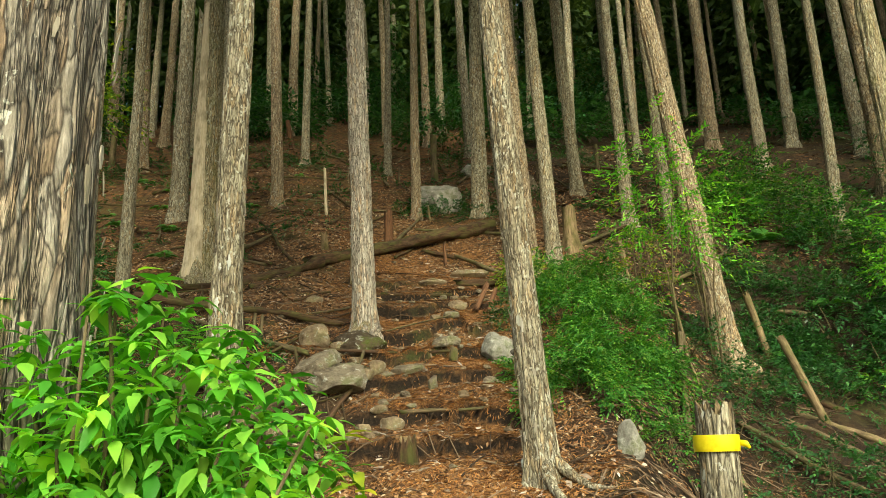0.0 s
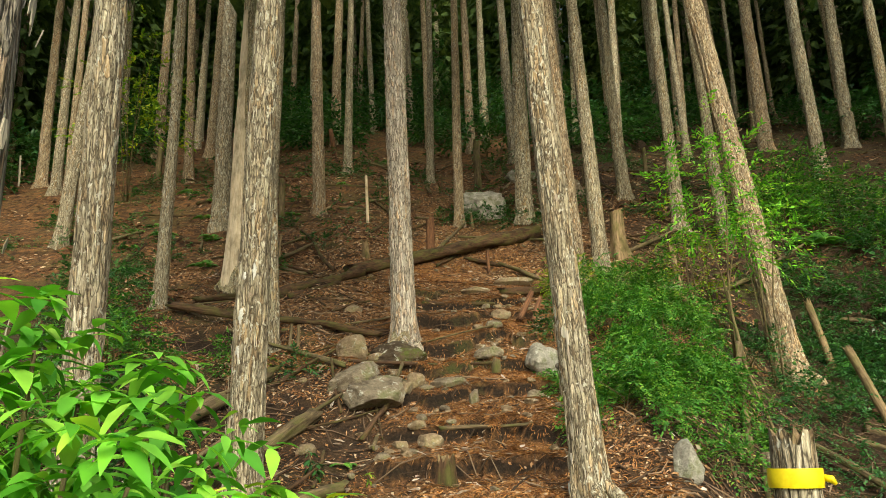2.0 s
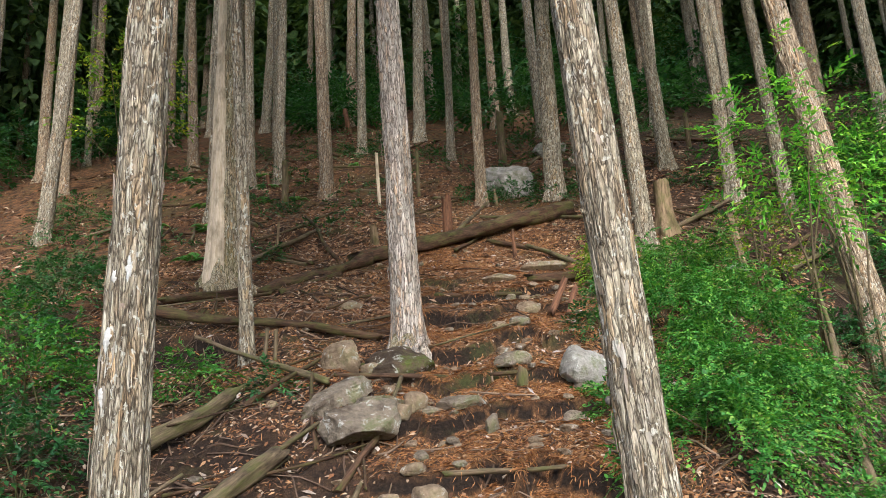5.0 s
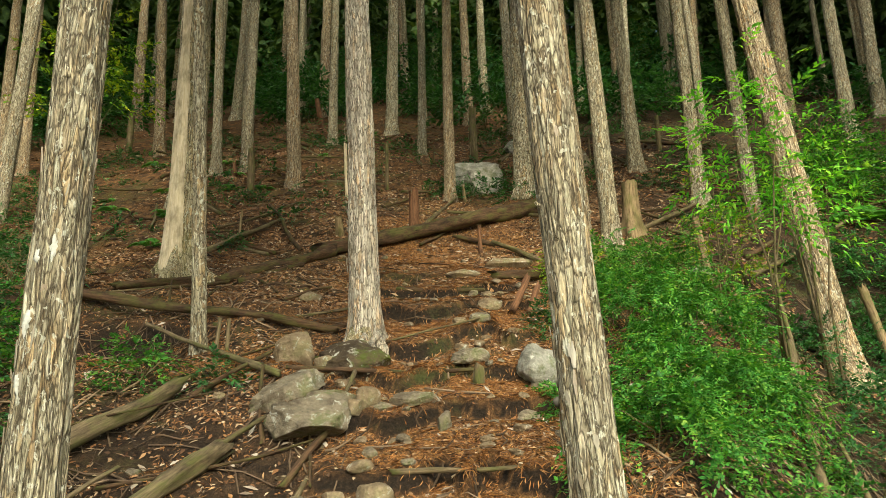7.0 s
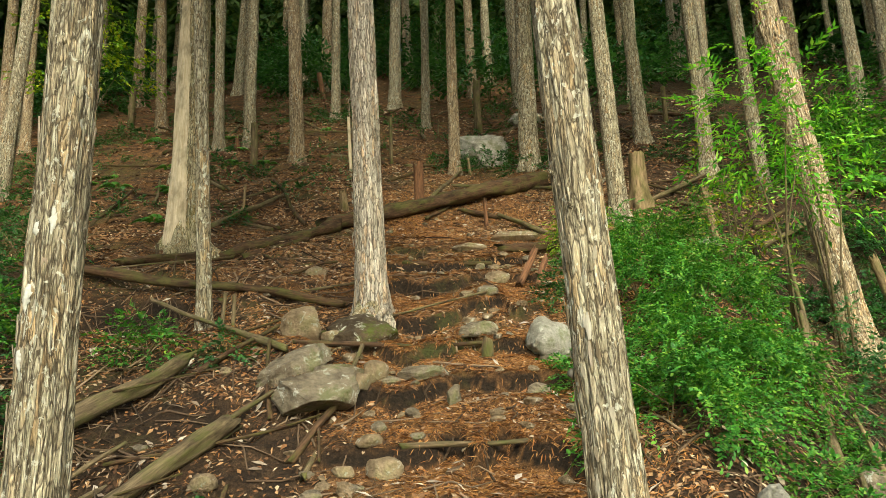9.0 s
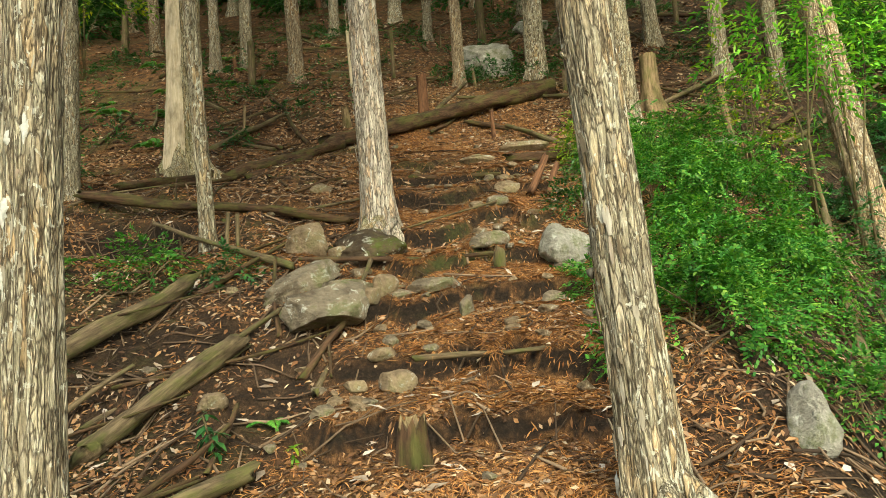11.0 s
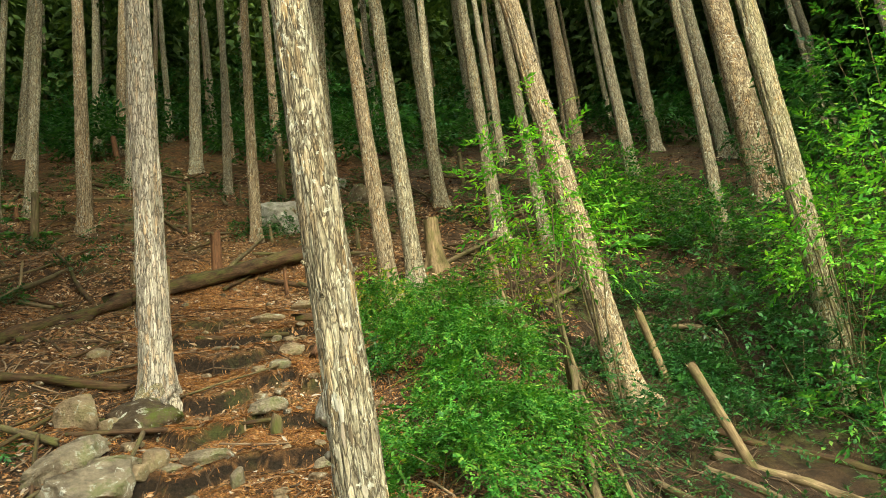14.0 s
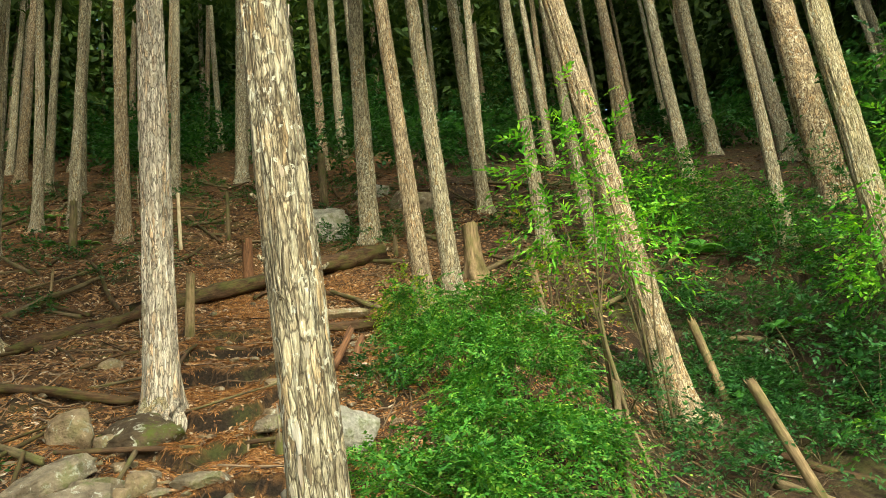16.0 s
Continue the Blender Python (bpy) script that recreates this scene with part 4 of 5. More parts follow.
rock(-0.15, 16.9, 0.62, 0.40, 0.45, M_ROCK_WHITE, "big white boulder among shrubs up the slope", 0, 120, 0.25)
rock(0.30, 12.3, 0.36, 0.12, 0.09, M_ROCK_PALE, "pale flat slab of broken stone on the slope", -10, 121)
rock(-0.25, 11.9, 0.25, 0.12, 0.06, M_ROCK_PALE, "flat pale stone on the slope", 0, 122)
rock(2.55, 11.2, 0.13, 0.10, 0.08, M_ROCK_WHITE, "whitish stone among bushes", 0, 123)
rock(-1.45, 6.35, 0.08, 0.06, 0.05, M_ROCK_PALE, "small stone beside a split log", 0, 124)
rock(2.5, 7.6, 0.22, 0.2, 0.12, M_ROCK, "mossy stone on the gully side", 0, 125)
rock(1.9, 19.0, 0.6, 0.45, 0.35, M_ROCK, "grey boulder up the slope", 0, 126)
rock(0.9, 20.5, 0.4, 0.3, 0.25, M_ROCK_WHITE, "pale boulder up the slope", 0, 127)
for k, (dx, reach) in enumerate(((0.02, 0.62), (0.14, 0.55))):
    pts = []
    for i in range(7):
        x, y = c1.location.x + dx + 0.03 * math.sin(2.0 * i + k), c1.location.y - 0.10 - reach * i / 6
        pts.append(tuple(c1.matrix_basis.inverted() @ Vector((x, y, gz(x, y) + 0.20 - 0.035 * i))))
    V, F = tube(pts, [0.034 - 0.0035 * i for i in range(7)], 9, 0.2, 40 + k)
    part("root", mesh_of("root", V, F, M_BARK_PALE), c1, "thin pale exposed root")
rs = np.random.RandomState(5)
for k in range(46):
    x, y = rs.normal(0.2, 0.25) if k < 26 else rs.normal(-0.72, 0.22), rs.uniform(6.3, 11.2) if k < 26 else rs.uniform(6.2, 8.3)
    s = rs.uniform(0.025, 0.065)
    rock(x, y, s * rs.uniform(1.0, 1.6), s, s * rs.uniform(0.45, 0.9), (M_ROCK_PALE, M_ROCK_PALE, M_ROCK)[k % 3], "broken pale stone in the trampled trail edge", rs.uniform(0, 180), 1130 + k, 0.3, rs.uniform(-15, 30), 7, name="stone", box=0.6)
for k in range(46):
    x, y = rs.uniform(-2.8, 0.8), rs.uniform(5.0, 15.5)
    s = rs.uniform(0.018, 0.05)
    rock(x, y, s * rs.uniform(0.9, 1.5), s, s * 0.7, (M_ROCK_PALE, M_ROCK)[k % 2], "small loose stone on the litter-covered slope", rs.uniform(0, 180), 130 + k, name="stone")


# ---- plants ----
def sprays(centres, dirs, per, length, leaf, width, r, flat=0.35):
    """Leaves in two rows along short twigs. Returns what leaves_mesh takes."""
    n = len(centres)
    dirs = dirs / (np.linalg.norm(dirs, axis=1)[:, None] + 1e-9)
    nm = np.stack([r.normal(0, flat, n), r.normal(0, flat, n), np.ones(n)], 1)
    side = np.cross(dirs, nm)
    side /= np.linalg.norm(side, axis=1)[:, None] + 1e-9
    k = np.linspace(0.1, 1, per)
    sgn = np.where(np.arange(per) % 2 == 0, 1.0, -1.0)
    L = length * r.uniform(0.7, 1.3, n)
    pos = centres[:, None] + dirs[:, None] * (L[:, None] * k)[..., None]
    pos[..., 2] -= (0.35 * L[:, None] * k ** 2)
    al = dirs[:, None] * 0.75 + side[:, None] * (sgn * (1.05 - 0.8 * k))[None, :, None] + r.normal(0, 0.18, (n, per, 3))
    nn = np.repeat(nm[:, None], per, 1) + r.normal(0, 0.25, (n, per, 3))
    m = n * per
    return pos.reshape(-1, 3), al.reshape(-1, 3), nn.reshape(-1, 3), leaf * r.uniform(0.65, 1.25, m), width * r.uniform(0.75, 1.2, m)


def shrub(x, y, rx, ry, h, twigs, leaf, material, label="", seed=1, low=0.0, per=8, stems=7, name="shrub", hollow=0.35, twig=None, droop=0.3, ratio=0.5, tufts=0, outline=KITE):
    """A bush: bent stems from one foot and leafy twigs with gaps, denser outside and on top."""
    r = np.random.RandomState(seed)
    ob = new(name)
    ob.matrix_basis = pose(x, y, gz(x, y))
    tagged(ob, label, name)
    u = r.normal(0, 1, (twigs, 3))
    u /= np.linalg.norm(u, axis=1)[:, None]
    u[:, 2] = np.abs(u[:, 2]) * 0.95 + 0.02
    lump = 0.72 + 0.5 * grid_noise(np.arctan2(u[:, 1], u[:, 0]) * 1.6 + 9, u[:, 2] * 2.5, seed + 2)
    rad = (hollow + (1 - hollow) * np.sqrt(r.rand(twigs))) * lump
    c = u * rad[:, None] * np.array([rx, ry, h - low]) + np.array([0, 0, low])
    if tufts:
        # the twigs gather in tufts with gaps between them
        home = r.randint(0, tufts, twigs)
        c = c[home] + r.normal(0, 1, (twigs, 3)) * np.array([0.13 * rx, 0.13 * ry, 0.07 * h])
        u = u[home] * 0.6 + r.normal(0, 0.5, (twigs, 3))
    # keep to the slope below the bush
    base = ground_z(x + c[:, 0], y + c[:, 1]) - gz(x, y)
    c[:, 2] = np.maximum(c[:, 2] + base * (1 - np.clip(c[:, 2] / h, 0, 1)), base + 0.02)
    d = u * np.array([1, 1, 0.5]) + r.normal(0, 0.4, (twigs, 3))
    twig = twig or leaf * per * 0.42
    p, a, nn, ll, ww = sprays(c, d, per, twig, leaf, leaf * ratio, r)
    part("leaves", leaves_mesh("leaves", p, a, nn, ll, ww, material, droop, outline), ob, kind="stuff")
    pick = r.choice(twigs, min(stems, twigs), replace=False)
    for i in pick:
        t = c[i]
        pts = [(0.04 * r.normal(), 0.04 * r.normal(), -0.05), tuple(t * np.array([0.25, 0.25, 0.45]) + r.normal(0, 0.03, 3)), tuple(t * np.array([0.65, 0.65, 0.8]) + r.normal(0, 0.03, 3)), tuple(t)]
        V, F = tube(pts, np.array((0.011, 0.008, 0.005, 0.003)) * max(0.6, min(1.3, h)), 6, 0.2, seed)
        part("stem", mesh_of("stem", V, F, M_WOOD_GREY), ob)
    return ob


def whorled_shrub(x, y, tips, seed, leaf, material, label):
    """A leafy shrub whose shoots end in whorls of long drooping leaves."""
    r = np.random.RandomState(seed)
    ob = new("shrub")
    z0 = gz(x, y)
    ob.matrix_basis = pose(x, y, z0)
    tagged(ob, label, "shrub")
    P, A, Nn, L, Wd = [], [], [], [], []
    for t in tips:
        t = np.array(t)
        stem = t - np.array([x, y, z0])
        for w in range(3):
            o = stem * (1 - 0.07 * w) - np.array([0, 0, 0.035 * w])
            n = r.randint(5, 8)
            a0 = r.uniform(0, 6.28)
            for i in range(n):
                a = a0 + 6.283 * i / n + r.normal(0, 0.2)
                P.append(o + r.normal(0, 0.006, 3))
                A.append((math.cos(a), math.sin(a), r.uniform(-1.3, -0.15) if w else r.uniform(-0.6, 0.5)))
                Nn.append((r.normal(0, 0.2), r.normal(0, 0.2), 1))
                s = leaf * r.uniform(0.6, 1.15)
                L.append(s)
                Wd.append(s * r.uniform(0.36, 0.48))
    part("leaves", leaves_mesh("leaves", P, A, Nn, L, Wd, material, 0.35, BLADE), ob, kind="stuff")
    for t in tips[::9]:
        s = np.array(t) - np.array([x, y, z0])
        pts = [(0, 0, -0.05), tuple(s * np.array([0.2, 0.2, 0.4])), tuple(s * np.array([0.6, 0.6, 0.8]) + r.normal(0, 0.02, 3)), tuple(s)]
        V, F = tube(pts, (0.009, 0.007, 0.004, 0.002), 6, 0.1, 1)
        part("stem", mesh_of("stem", V, F, M_WOOD_GREY), ob)
    return ob


# the bright shrub beside the thick tree
rw = np.random.RandomState(21)
tips = []
while len(tips) < 760:
    u, v = rw.uniform(-0.50, 0.33), rw.uniform(0, 1)
    top = 1.82 - 1.25 * max(0, u - 0.18) - 0.15 * max(0, -u - 0.2) + 0.03 * math.sin(u * 23)
    tips.append((-0.50 + u, 1.12 + rw.uniform(-0.18, 0.22) , 1.30 + v * (top - 1.30)))
whorled_shrub(-0.52, 1.2, tips, 22, 0.044, M_LEAF_BRIGHT, "fresh green shrub with whorls of drooping pointed leaves")
tips = [(-0.30 + rw.uniform(-0.12, 0.16), 1.30 + rw.uniform(-0.08, 0.12), 1.50 + rw.uniform(-0.1, 0.16)) for _ in range(24)]
whorled_shrub(-0.36, 1.36, tips, 23, 0.052, M_LEAF_LIME, "young yellow-green shoots of a leafy shrub")
tips = [(-0.42 + rw.uniform(-0.18, 0.2), 2.05 + rw.uniform(-0.15, 0.15), 1.35 + rw.uniform(-0.2, 0.3)) for _ in range(26)]
whorled_shrub(-0.46, 2.1, tips, 24, 0.06, M_LEAF_BRIGHT, "small green shrub with pointed leaves")

# fine-leaved bushes on the bank beside the trail
LAB = "dense low bush of tiny bright green leaves"
shrub(1.05, 6.55, 0.50, 0.45, 0.45, 532, 0.028, M_LEAF_BUSH, LAB, 201, per=15, hollow=0.5, tufts=24, outline=OVAL, ratio=0.58)
shrub(1.45, 7.40, 0.60, 0.55, 0.60, 745, 0.028, M_LEAF_BUSH, LAB, 202, per=15, hollow=0.5, tufts=24, outline=OVAL, ratio=0.58)
shrub(1.70, 8.30, 0.65, 0.60, 0.70, 851, 0.028, M_LEAF_BUSH, LAB, 203, per=15, hollow=0.5, tufts=24, outline=OVAL, ratio=0.58)
shrub(2.10, 7.95, 0.50, 0.50, 0.55, 567, 0.028, M_LEAF_BUSH, LAB, 204, per=15, hollow=0.5, tufts=24, outline=OVAL, ratio=0.58)
shrub(1.35, 9.20, 0.55, 0.55, 0.60, 638, 0.028, M_LEAF_BUSH, LAB, 205, per=15, hollow=0.5, tufts=24, outline=OVAL, ratio=0.58)
shrub(1.25, 10.3, 0.50, 0.60, 0.60, 567, 0.028, M_LEAF_BUSH, LAB, 206, per=15, hollow=0.5, tufts=24, outline=OVAL, ratio=0.58)
shrub(2.15, 9.60, 0.60, 0.60, 0.55, 603, 0.028, M_LEAF_BUSH, LAB, 207, per=15, hollow=0.5, tufts=24, outline=OVAL, ratio=0.58)
shrub(1.95, 10.9, 0.60, 0.60, 0.50, 532, 0.028, M_LEAF_BUSH, LAB, 208, per=15, hollow=0.5, tufts=24, outline=OVAL, ratio=0.58)
shrub(1.10, 11.4, 0.35, 0.40, 0.65, 283, 0.042, M_LEAF_LIME, "yellow-green bush at the foot of two conifers", 209, per=8)
shrub(0.75, 7.55, 0.30, 0.35, 0.30, 184, 0.036, M_LEAF_BUSH, LAB, 210, per=9)
shrub(0.72, 9.15, 0.25, 0.25, 0.32, 126, 0.042, M_LEAF_DARK, "small dark shrub beside the trail", 211)
shrub(1.75, 6.35, 0.40, 0.40, 0.30, 213, 0.039, M_LEAF_BUSH, LAB, 212, per=9)
shrub(3.05, 9.9, 0.50, 0.50, 0.75, 130, 0.055, M_LEAF_DARK, "glossy dark shrub below a leaning tree", 213)
shrub(3.6, 9.6, 0.5, 0.5, 0.6, 110, 0.055, M_LEAF_DARK, "glossy dark shrub below a leaning tree", 214)
shrub(2.9, 8.2, 0.5, 0.5, 0.35, 90, 0.045, M_LEAF_DARK, "sparse low shrub on the gully side", 215)
shrub(3.5, 7.6, 0.6, 0.6, 0.55, 150, 0.050, M_LEAF_DARK, "dark shrub growing in the gully", 216)
shrub(2.2, 5.6, 0.5, 0.5, 0.5, 120, 0.045, M_LEAF_DARK, "dark shrub low on the mossy bank", 217)
shrub(2.7, 6.5, 0.55, 0.55, 0.45, 120, 0.045, M_LEAF_DARK, "dark shrub low on the mossy bank", 218)

# the slender broad-leaved saplings
shrub(2.75, 9.5, 0.75, 0.55, 3.3, 150, 0.085, M_LEAF_BRIGHT, "slender sapling with flat sprays of bright green leaves", 221, low=1.3, per=9, stems=3, name="sapling", hollow=0.2, ratio=0.36)
shrub(3.35, 9.9, 0.55, 0.45, 3.3, 80, 0.085, M_LEAF_BRIGHT, "slender sapling with flat sprays of bright green leaves", 222, low=1.6, per=9, stems=3, name="sapling", hollow=0.2, ratio=0.36)
shrub(2.6, 10.6, 0.45, 0.4, 1.7, 60, 0.055, M_LEAF_LIME, "yellow-green sapling in front of a stump", 223, low=0.3, name="sapling")
shrub(3.2, 12.0, 0.55, 0.5, 1.3, 90, 0.055, M_LEAF_LIME, "yellow-green sapling behind bushes", 224, low=0.2, name="sapling")
shrub(6.4, 10.3, 0.7, 0.6, 3.0, 120, 0.085, M_LEAF_BRIGHT, "bright leafy sapling beside a mossy trunk", 225, low=1.6, name="sapling", per=9)
shrub(7.6, 11.6, 0.9, 0.8, 3.6, 190, 0.09, M_LEAF_BRIGHT, "bright leafy young tree by the gully", 226, low=1.2, name="sapling", per=9)
shrub(7.5, 9.4, 1.1, 1.0, 5.6, 330, 0.085, M_LEAF_BRIGHT, "tall leafy young tree beside the gully", 228, low=1.0, name="sapling", per=9, outline=OVAL)
shrub(9.6, 12.4, 1.4, 1.2, 6.5, 330, 0.10, M_LEAF_BUSH, "tall leafy young tree beside the gully", 229, low=1.0, name="sapling", per=9)
shrub(-9.5, 19.0, 1.4, 1.2, 5.0, 160, 0.14, M_LEAF_LIME, "yellowing young tree in the forest edge", 227, low=1.5, name="sapling")

# evergreen thicket over the gully
rb = np.random.RandomState(31)
for k in range(52):
    x, y = rb.uniform(4.6, 11), rb.uniform(8.2, 17)
    if (y < 10 and x < 5) or (y < 14.4 and abs(x - 0.4 - 0.44 * (y - 2)) < 0.75):
        continue
    s = rb.uniform(0.6, 1.1)
    shrub(x, y, s, s, s * rb.uniform(1.0, 2.1), 170, 0.08, (M_LEAF_DARK, M_LEAF_BUSH)[k % 2], "dark glossy evergreen shrub in the gully thicket", 240 + k, stems=5)
for k in range(26):
    x, y = rb.uniform(3.4, 7.5), rb.uniform(6.0, 10.5)
    if abs(x - 4.1) < 0.5 and abs(y - 9) < 0.7:
        continue
    s = rb.uniform(0.35, 0.7)
    shrub(x, y, s, s, s * rb.uniform(0.7, 1.2), 90, 0.06, M_LEAF_DARK, "low dark shrub at the bottom of the gully", 280 + k, stems=4)

for k in range(22):
    y = rb.uniform(10.8, 13.5)
    x = 0.4 + 0.43 * (y - 2) + rb.uniform(-0.8, 0.8)
    shrub(x, y, 0.4, 0.4, rb.uniform(0.25, 0.5), 80, 0.06, M_LEAF_DARK, "low dark shrub covering the gully side", 560 + k, stems=3)
# shrubs on the other side of the trail
for k, (x, y, s, h, n) in enumerate(((-2.9, 6.35, 0.45, 0.75, 170), (-3.5, 7.3, 0.55, 0.8, 200), (-4.3, 8.2, 0.6, 0.8, 200), (-2.55, 5.2, 0.35, 0.5, 110), (-3.6, 5.9, 0.6, 0.9, 220), (-4.8, 9.6, 0.6, 0.7, 150), (-5.6, 10.9, 0.7, 0.7, 150), (-2.55, 7.9, 0.25, 0.35, 60), (-1.9, 7.9, 0.15, 0.2, 22))):
    shrub(x, y, s, s, h, int(1.9 * n), 0.05, (M_LEAF_DARK, M_LEAF_BUSH, M_LEAF_DARK)[k % 3], "soft green undergrowth shrub on the slope", 300 + k, stems=5)
for k in range(120):
    x, y = rb.uniform(-10, 7), rb.uniform(13.0, 25)
    if -2.2 < x < 2.2 and y < 15.5:
        continue
    s = rb.uniform(0.25, 0.6)
    shrub(x, y, s, s, s * rb.uniform(0.5, 0.9), 32, 0.065, M_LEAF_DARK, "low green undergrowth up the slope", 320 + k, stems=3)
shrub(0.05, 16.2, 0.55, 0.35, 0.5, 120, 0.06, M_LEAF_DARK, "dark shrub in front of a white boulder", 395)
shrub(-0.75, 16.5, 0.4, 0.35, 0.45, 80, 0.06, M_LEAF_DARK, "dark shrub beside a white boulder", 396)
# dark understory that closes the forest
for k in range(60):
    x, y = rb.uniform(-26, 26), rb.uniform(24, 40)
    s = rb.uniform(0.9, 1.9)
    shrub(x, y, s, s, rb.uniform(1.2, 1.0 + 0.3 * (y - 22)), 130, 0.22, M_LEAF_DARK, "dark evergreen understory of the upper forest", 400 + k, low=0.3, stems=4, per=7)
for k in range(26):
    side = -1 if k % 2 else 1
    x, y = side * rb.uniform(11, 20) if side < 0 else rb.uniform(11, 20), rb.uniform(6, 23)
    s = rb.uniform(1.0, 1.8)
    shrub(x, y, s, s, rb.uniform(1.8, 4.5), 130, 0.2, M_LEAF_DARK, "dark evergreen understory on the slope", 480 + k, low=0.2, stems=4, per=7)


def fern(x, y, fronds, length, seed, label, h=0.0):
    r = np.random.RandomState(seed)
    ob = new("fern")
    ob.matrix_basis = pose(x, y, gz(x, y) + h)
    tagged(ob, label, "fern")
    for f in range(fronds):
        a, ln = 6.283 * f / fronds + r.normal(0, 0.25), length * r.uniform(0.75, 1.1)
        s = np.linspace(0, 1, 26)
        out, up = ln * 0.85 * s, ln * (0.75 * s - 0.85 * s ** 2.2)
        c = np.stack([out * math.cos(a), out * math.sin(a), up], 1)
        d = np.gradient(c, axis=0)
        side = np.array([-math.sin(a), math.cos(a), 0])
        wd = 0.22 * ln * np.sin(np.clip(s * 1.05 + 0.05, 0, 1) * math.pi) ** 0.7 + 0.01
        P, A, Nn, L = [], [], [], []
        for i in range(3, 26):
            for sg in (-1, 1):
                P.append(c[i])
                A.append(side * sg + 0.35 * d[i] / np.linalg.norm(d[i]) - np.array([0, 0, 0.2]))
                Nn.append(np.cross(d[i], side))
                L.append(wd[i])
        part("frond", leaves_mesh("frond", P, A, Nn, L, np.full(len(L), 0.030 * ln / 0.5), M_FERN, 0.2), ob)
    return ob


fern(5.8, 14.2, 9, 0.85, 601, "arching bright green fern at the gully edge")
fern(6.0, 12.2, 6, 0.6, 602, "green fern in the gully thicket", 0.2)
fern(4.9, 11.5, 6, 0.5, 603, "green fern in the gully thicket")
fern(6.2, 10.2, 6, 0.55, 604, "green fern low in the gully", 0.1)
fern(-1.15, 6.35, 4, 0.16, 605, "tiny fern sprout on the litter")
for k in range(16):
    fern(rb.uniform(-8, -3.6), rb.uniform(12.5, 20), 6, rb.uniform(0.3, 0.5), 610 + k, "small fern on the forest floor")
tips = [(-1.32, 5.95, gz(-1.32, 5.95) + 0.16), (-1.25, 5.9, gz(-1.25, 5.9) + 0.12)]
whorled_shrub(-1.28, 5.93, tips, 25, 0.07, M_LEAF_DARK, "seedling with a few dark green leaves")
tips = [(-0.88, 5.85, gz(-0.88, 5.85) + 0.08)]
whorled_shrub(-0.88, 5.86, tips, 26, 0.055, M_LEAF_LIME, "bright green seedling on the trail edge")


# ---- litter ----
def scatter(name, n, seed, x0, x1, y0, y1, length, width, material, label, trail=0.0, lift=0.006, stand=0.25, curl=0.15):
    r = np.random.RandomState(seed)
    x, y = r.uniform(x0, x1, n * 3), y0 + (y1 - y0) * r.rand(n * 3) ** 1.25
    clump = grid_noise(x * 1.7, y * 1.7, seed + 1)
    keep = r.rand(n * 3) < np.clip(1.7 * clump ** 1.9, 0, 1) * (1 - trail + trail * in_trail(x, y))
    steep = np.abs(ground_z(x, y + 0.03) - ground_z(x, y - 0.03)) / 0.06
    keep &= (steep < 1.0) | (r.rand(n * 3) < 0.12)
    x, y = x[keep][:n], y[keep][:n]
    m = len(x)
    z = ground_z(x, y) + lift
    e = 0.03
    sx, sy = (ground_z(x + e, y) - z + lift) / e, (ground_z(x, y + e) - z + lift) / e
    a = r.uniform(0, 6.283, m)
    al = np.stack([np.cos(a), np.sin(a), np.cos(a) * sx + np.sin(a) * sy + r.normal(0, stand, m) * 0.5], 1)
    nm = np.stack([-sx + r.normal(0, stand, m), -sy + r.normal(0, stand, m), np.ones(m)], 1)
    me = leaves_mesh(name, np.stack([x, y, z], 1), al, nm, length * r.uniform(0.5, 1.4, m), width * r.uniform(0.5, 1.4, m), material, curl)
    return tagged(new(name, me), label, name.replace("_", " "), kind="stuff")


scatter("fallen_leaves", 48000, 701, -4.5, 3.5, 3.4, 15.5, 0.042, 0.021, M_LITTER, "brown and tan fallen leaves on the slope")
scatter("fallen_leaves", 14000, 702, -1.2, 0.9, 3.4, 13, 0.038, 0.018, M_LITTER, "orange fallen leaves on the trail", 0.8)
scatter("fallen_needles", 120000, 703, -2.0, 1.1, 4.4, 14.5, 0.06, 0.0055, M_NEEDLE, "orange cedar needles covering the trail", 0.7, 0.008, 0.2)
scatter("fallen_needles", 40000, 704, -4.5, 2.6, 8.0, 16, 0.065, 0.007, M_NEEDLE, "rusty cedar needles on the slope", 0.0, 0.008, 0.2)
scatter("fallen_leaves", 24000, 705, -10, 9, 13, 24, 0.10, 0.05, M_LITTER, "brown fallen leaves on the upper slope")
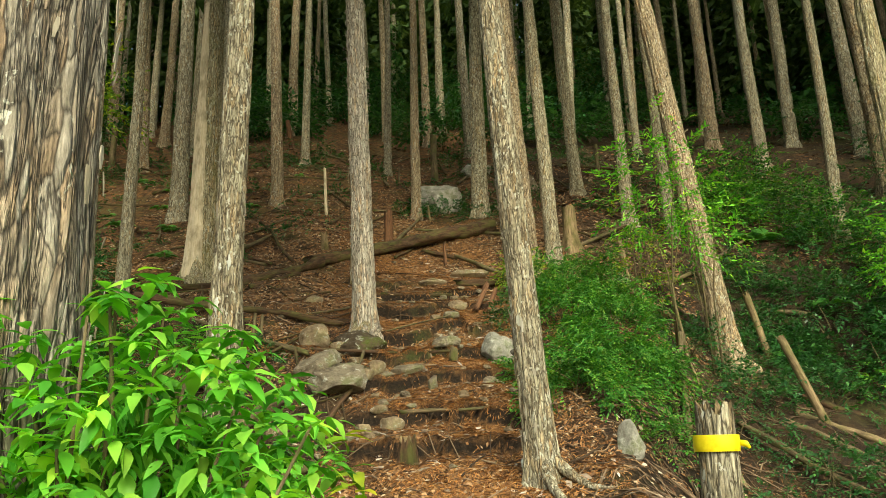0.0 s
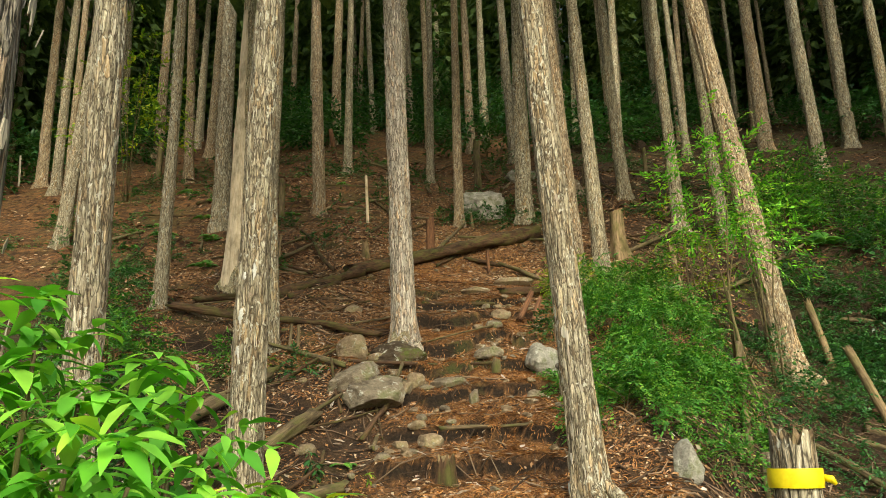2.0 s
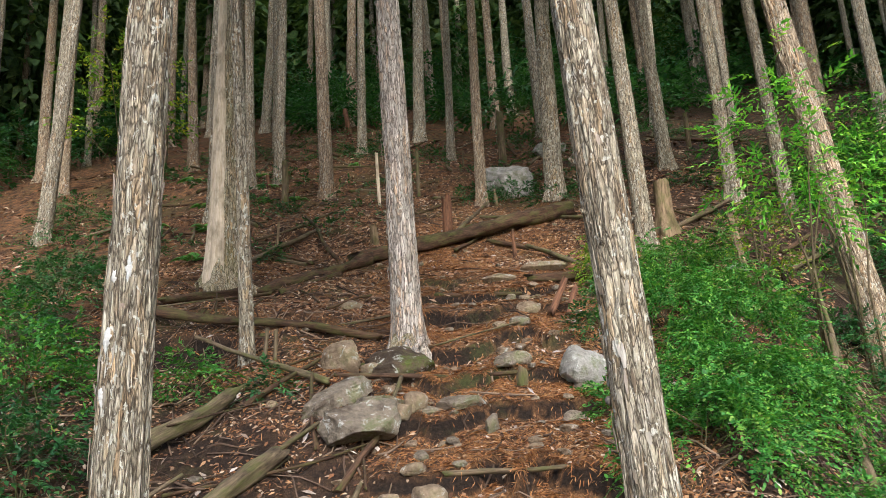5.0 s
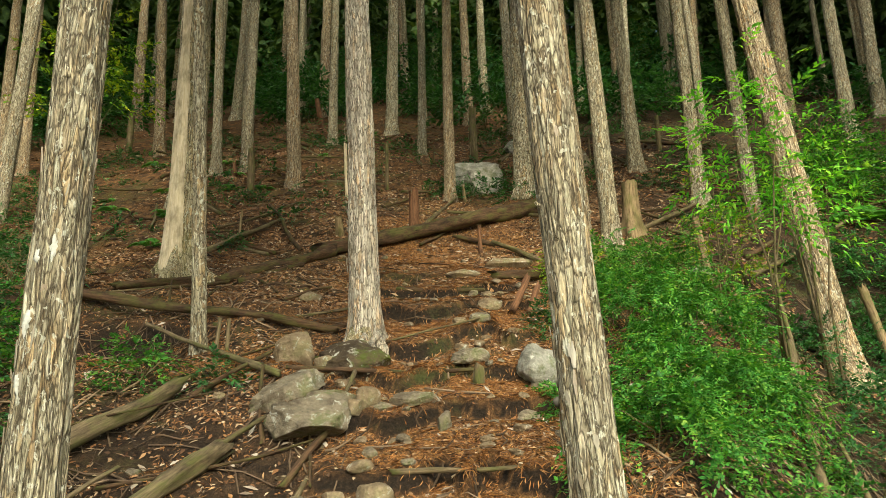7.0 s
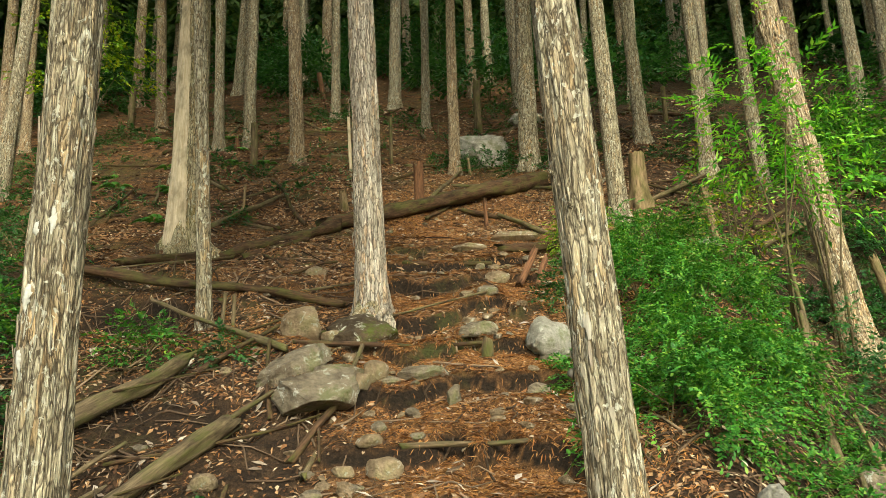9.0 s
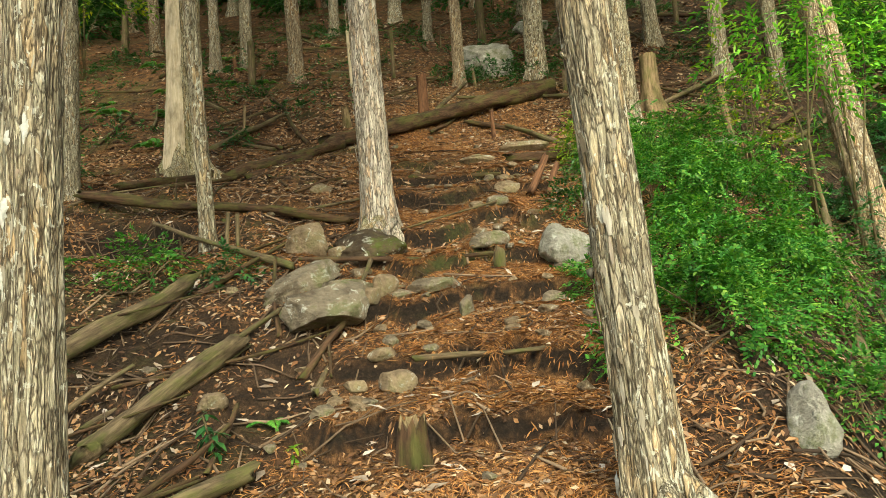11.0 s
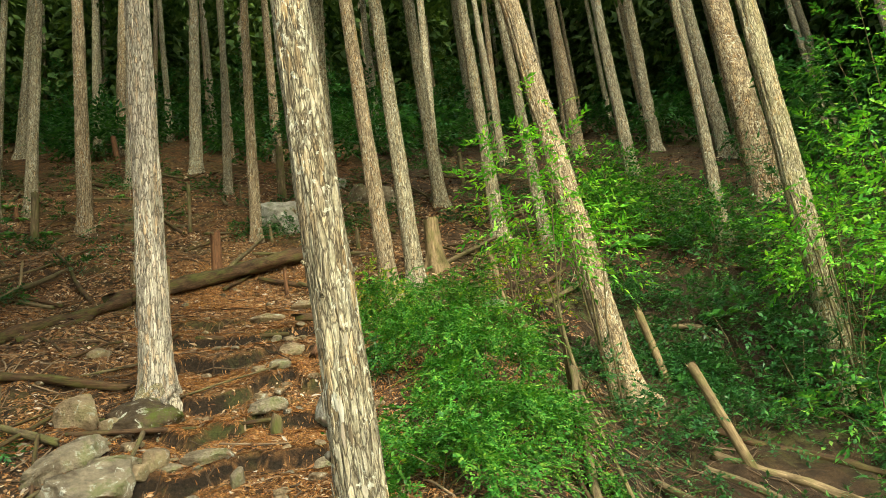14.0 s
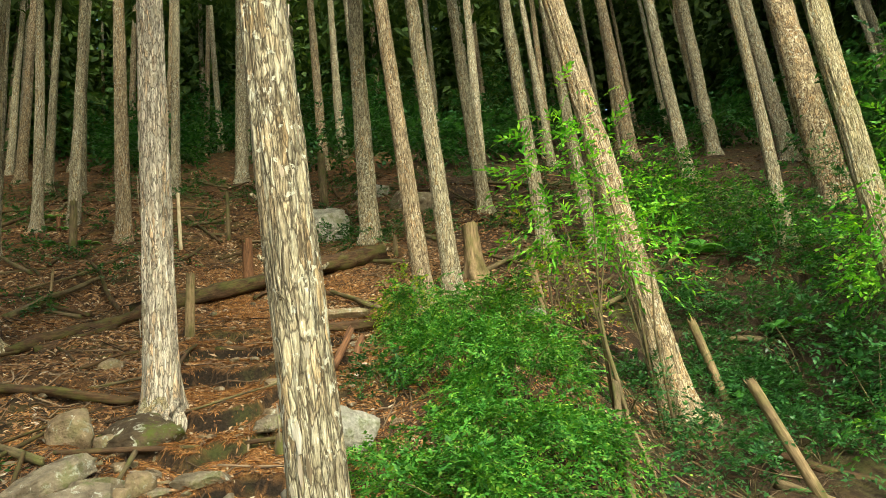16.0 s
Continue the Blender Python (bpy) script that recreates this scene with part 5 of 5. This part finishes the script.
scatter("bark_litter", 42000, 708, -6.5, 4.0, 10.0, 21, 0.075, 0.032, M_CHAFF, "brown flakes of bark and leaf litter on the slope", 0.0, 0.01, 0.35)
scatter("bark_litter", 16000, 709, -4.0, 2.2, 4.6, 10.5, 0.05, 0.02, M_CHAFF, "brown flakes of bark beside the trail", 0.0, 0.01, 0.35)
scatter("wood_chips", 1600, 706, -4.5, 2.5, 4.5, 19, 0.085, 0.03, M_PEBBLE, "pale chips of wood and stone in the litter", 0.0, 0.012, 0.4, 0.05)

scatter("fallen_leaves", 16000, 707, -16, 14, 17, 40, 0.16, 0.07, M_LITTER, "brown litter of the upper forest")
for k in range(110):
    x, y = rb.uniform(-8, 7), rb.uniform(12, 24)
    a, ln, r0 = rb.uniform(0, 3.14), rb.uniform(0.6, 2.2), rb.uniform(0.015, 0.05)
    log((x, y, 0.03), (x + ln * math.cos(a), y + ln * math.sin(a), rb.uniform(0.03, 0.2)), r0, r0 * 0.6, (M_WOOD_GREY, M_WOOD_DARK)[k % 2], name="branch", label="dead fallen branch on the upper slope", category="branch", seed=900 + k, segs=7)

rt = np.random.RandomState(9)
pieces = []
for k in range(4200):
    x, y = rt.uniform(-4.5, 4.5), 3.6 + 12.5 * rt.rand() ** 1.2
    if in_trail(np.array([x]), np.array([y]))[0] > 0.4 and rt.rand() < 0.75:
        continue
    a, ln, r0 = rt.normal(1.2, 0.9), rt.uniform(0.08, 0.6), rt.uniform(0.0025, 0.009)
    pts = []
    for s in (0, 0.35, 0.7, 1.0):
        px, py = x + ln * s * math.cos(a) + rt.normal(0, 0.012), y + ln * s * math.sin(a) + rt.normal(0, 0.012)
        pts.append((px, py, gz(px, py) + r0 + rt.uniform(0, 0.02)))
    pieces.append(tube(pts, (r0, r0 * 0.9, r0 * 0.7, r0 * 0.4), 5, 0.2, k))
V, F = joined(pieces)
tagged(new("twigs", mesh_of("twigs", V, F, M_TWIG)), "dry grey-brown twigs strewn over the slope", "twigs", kind="stuff")
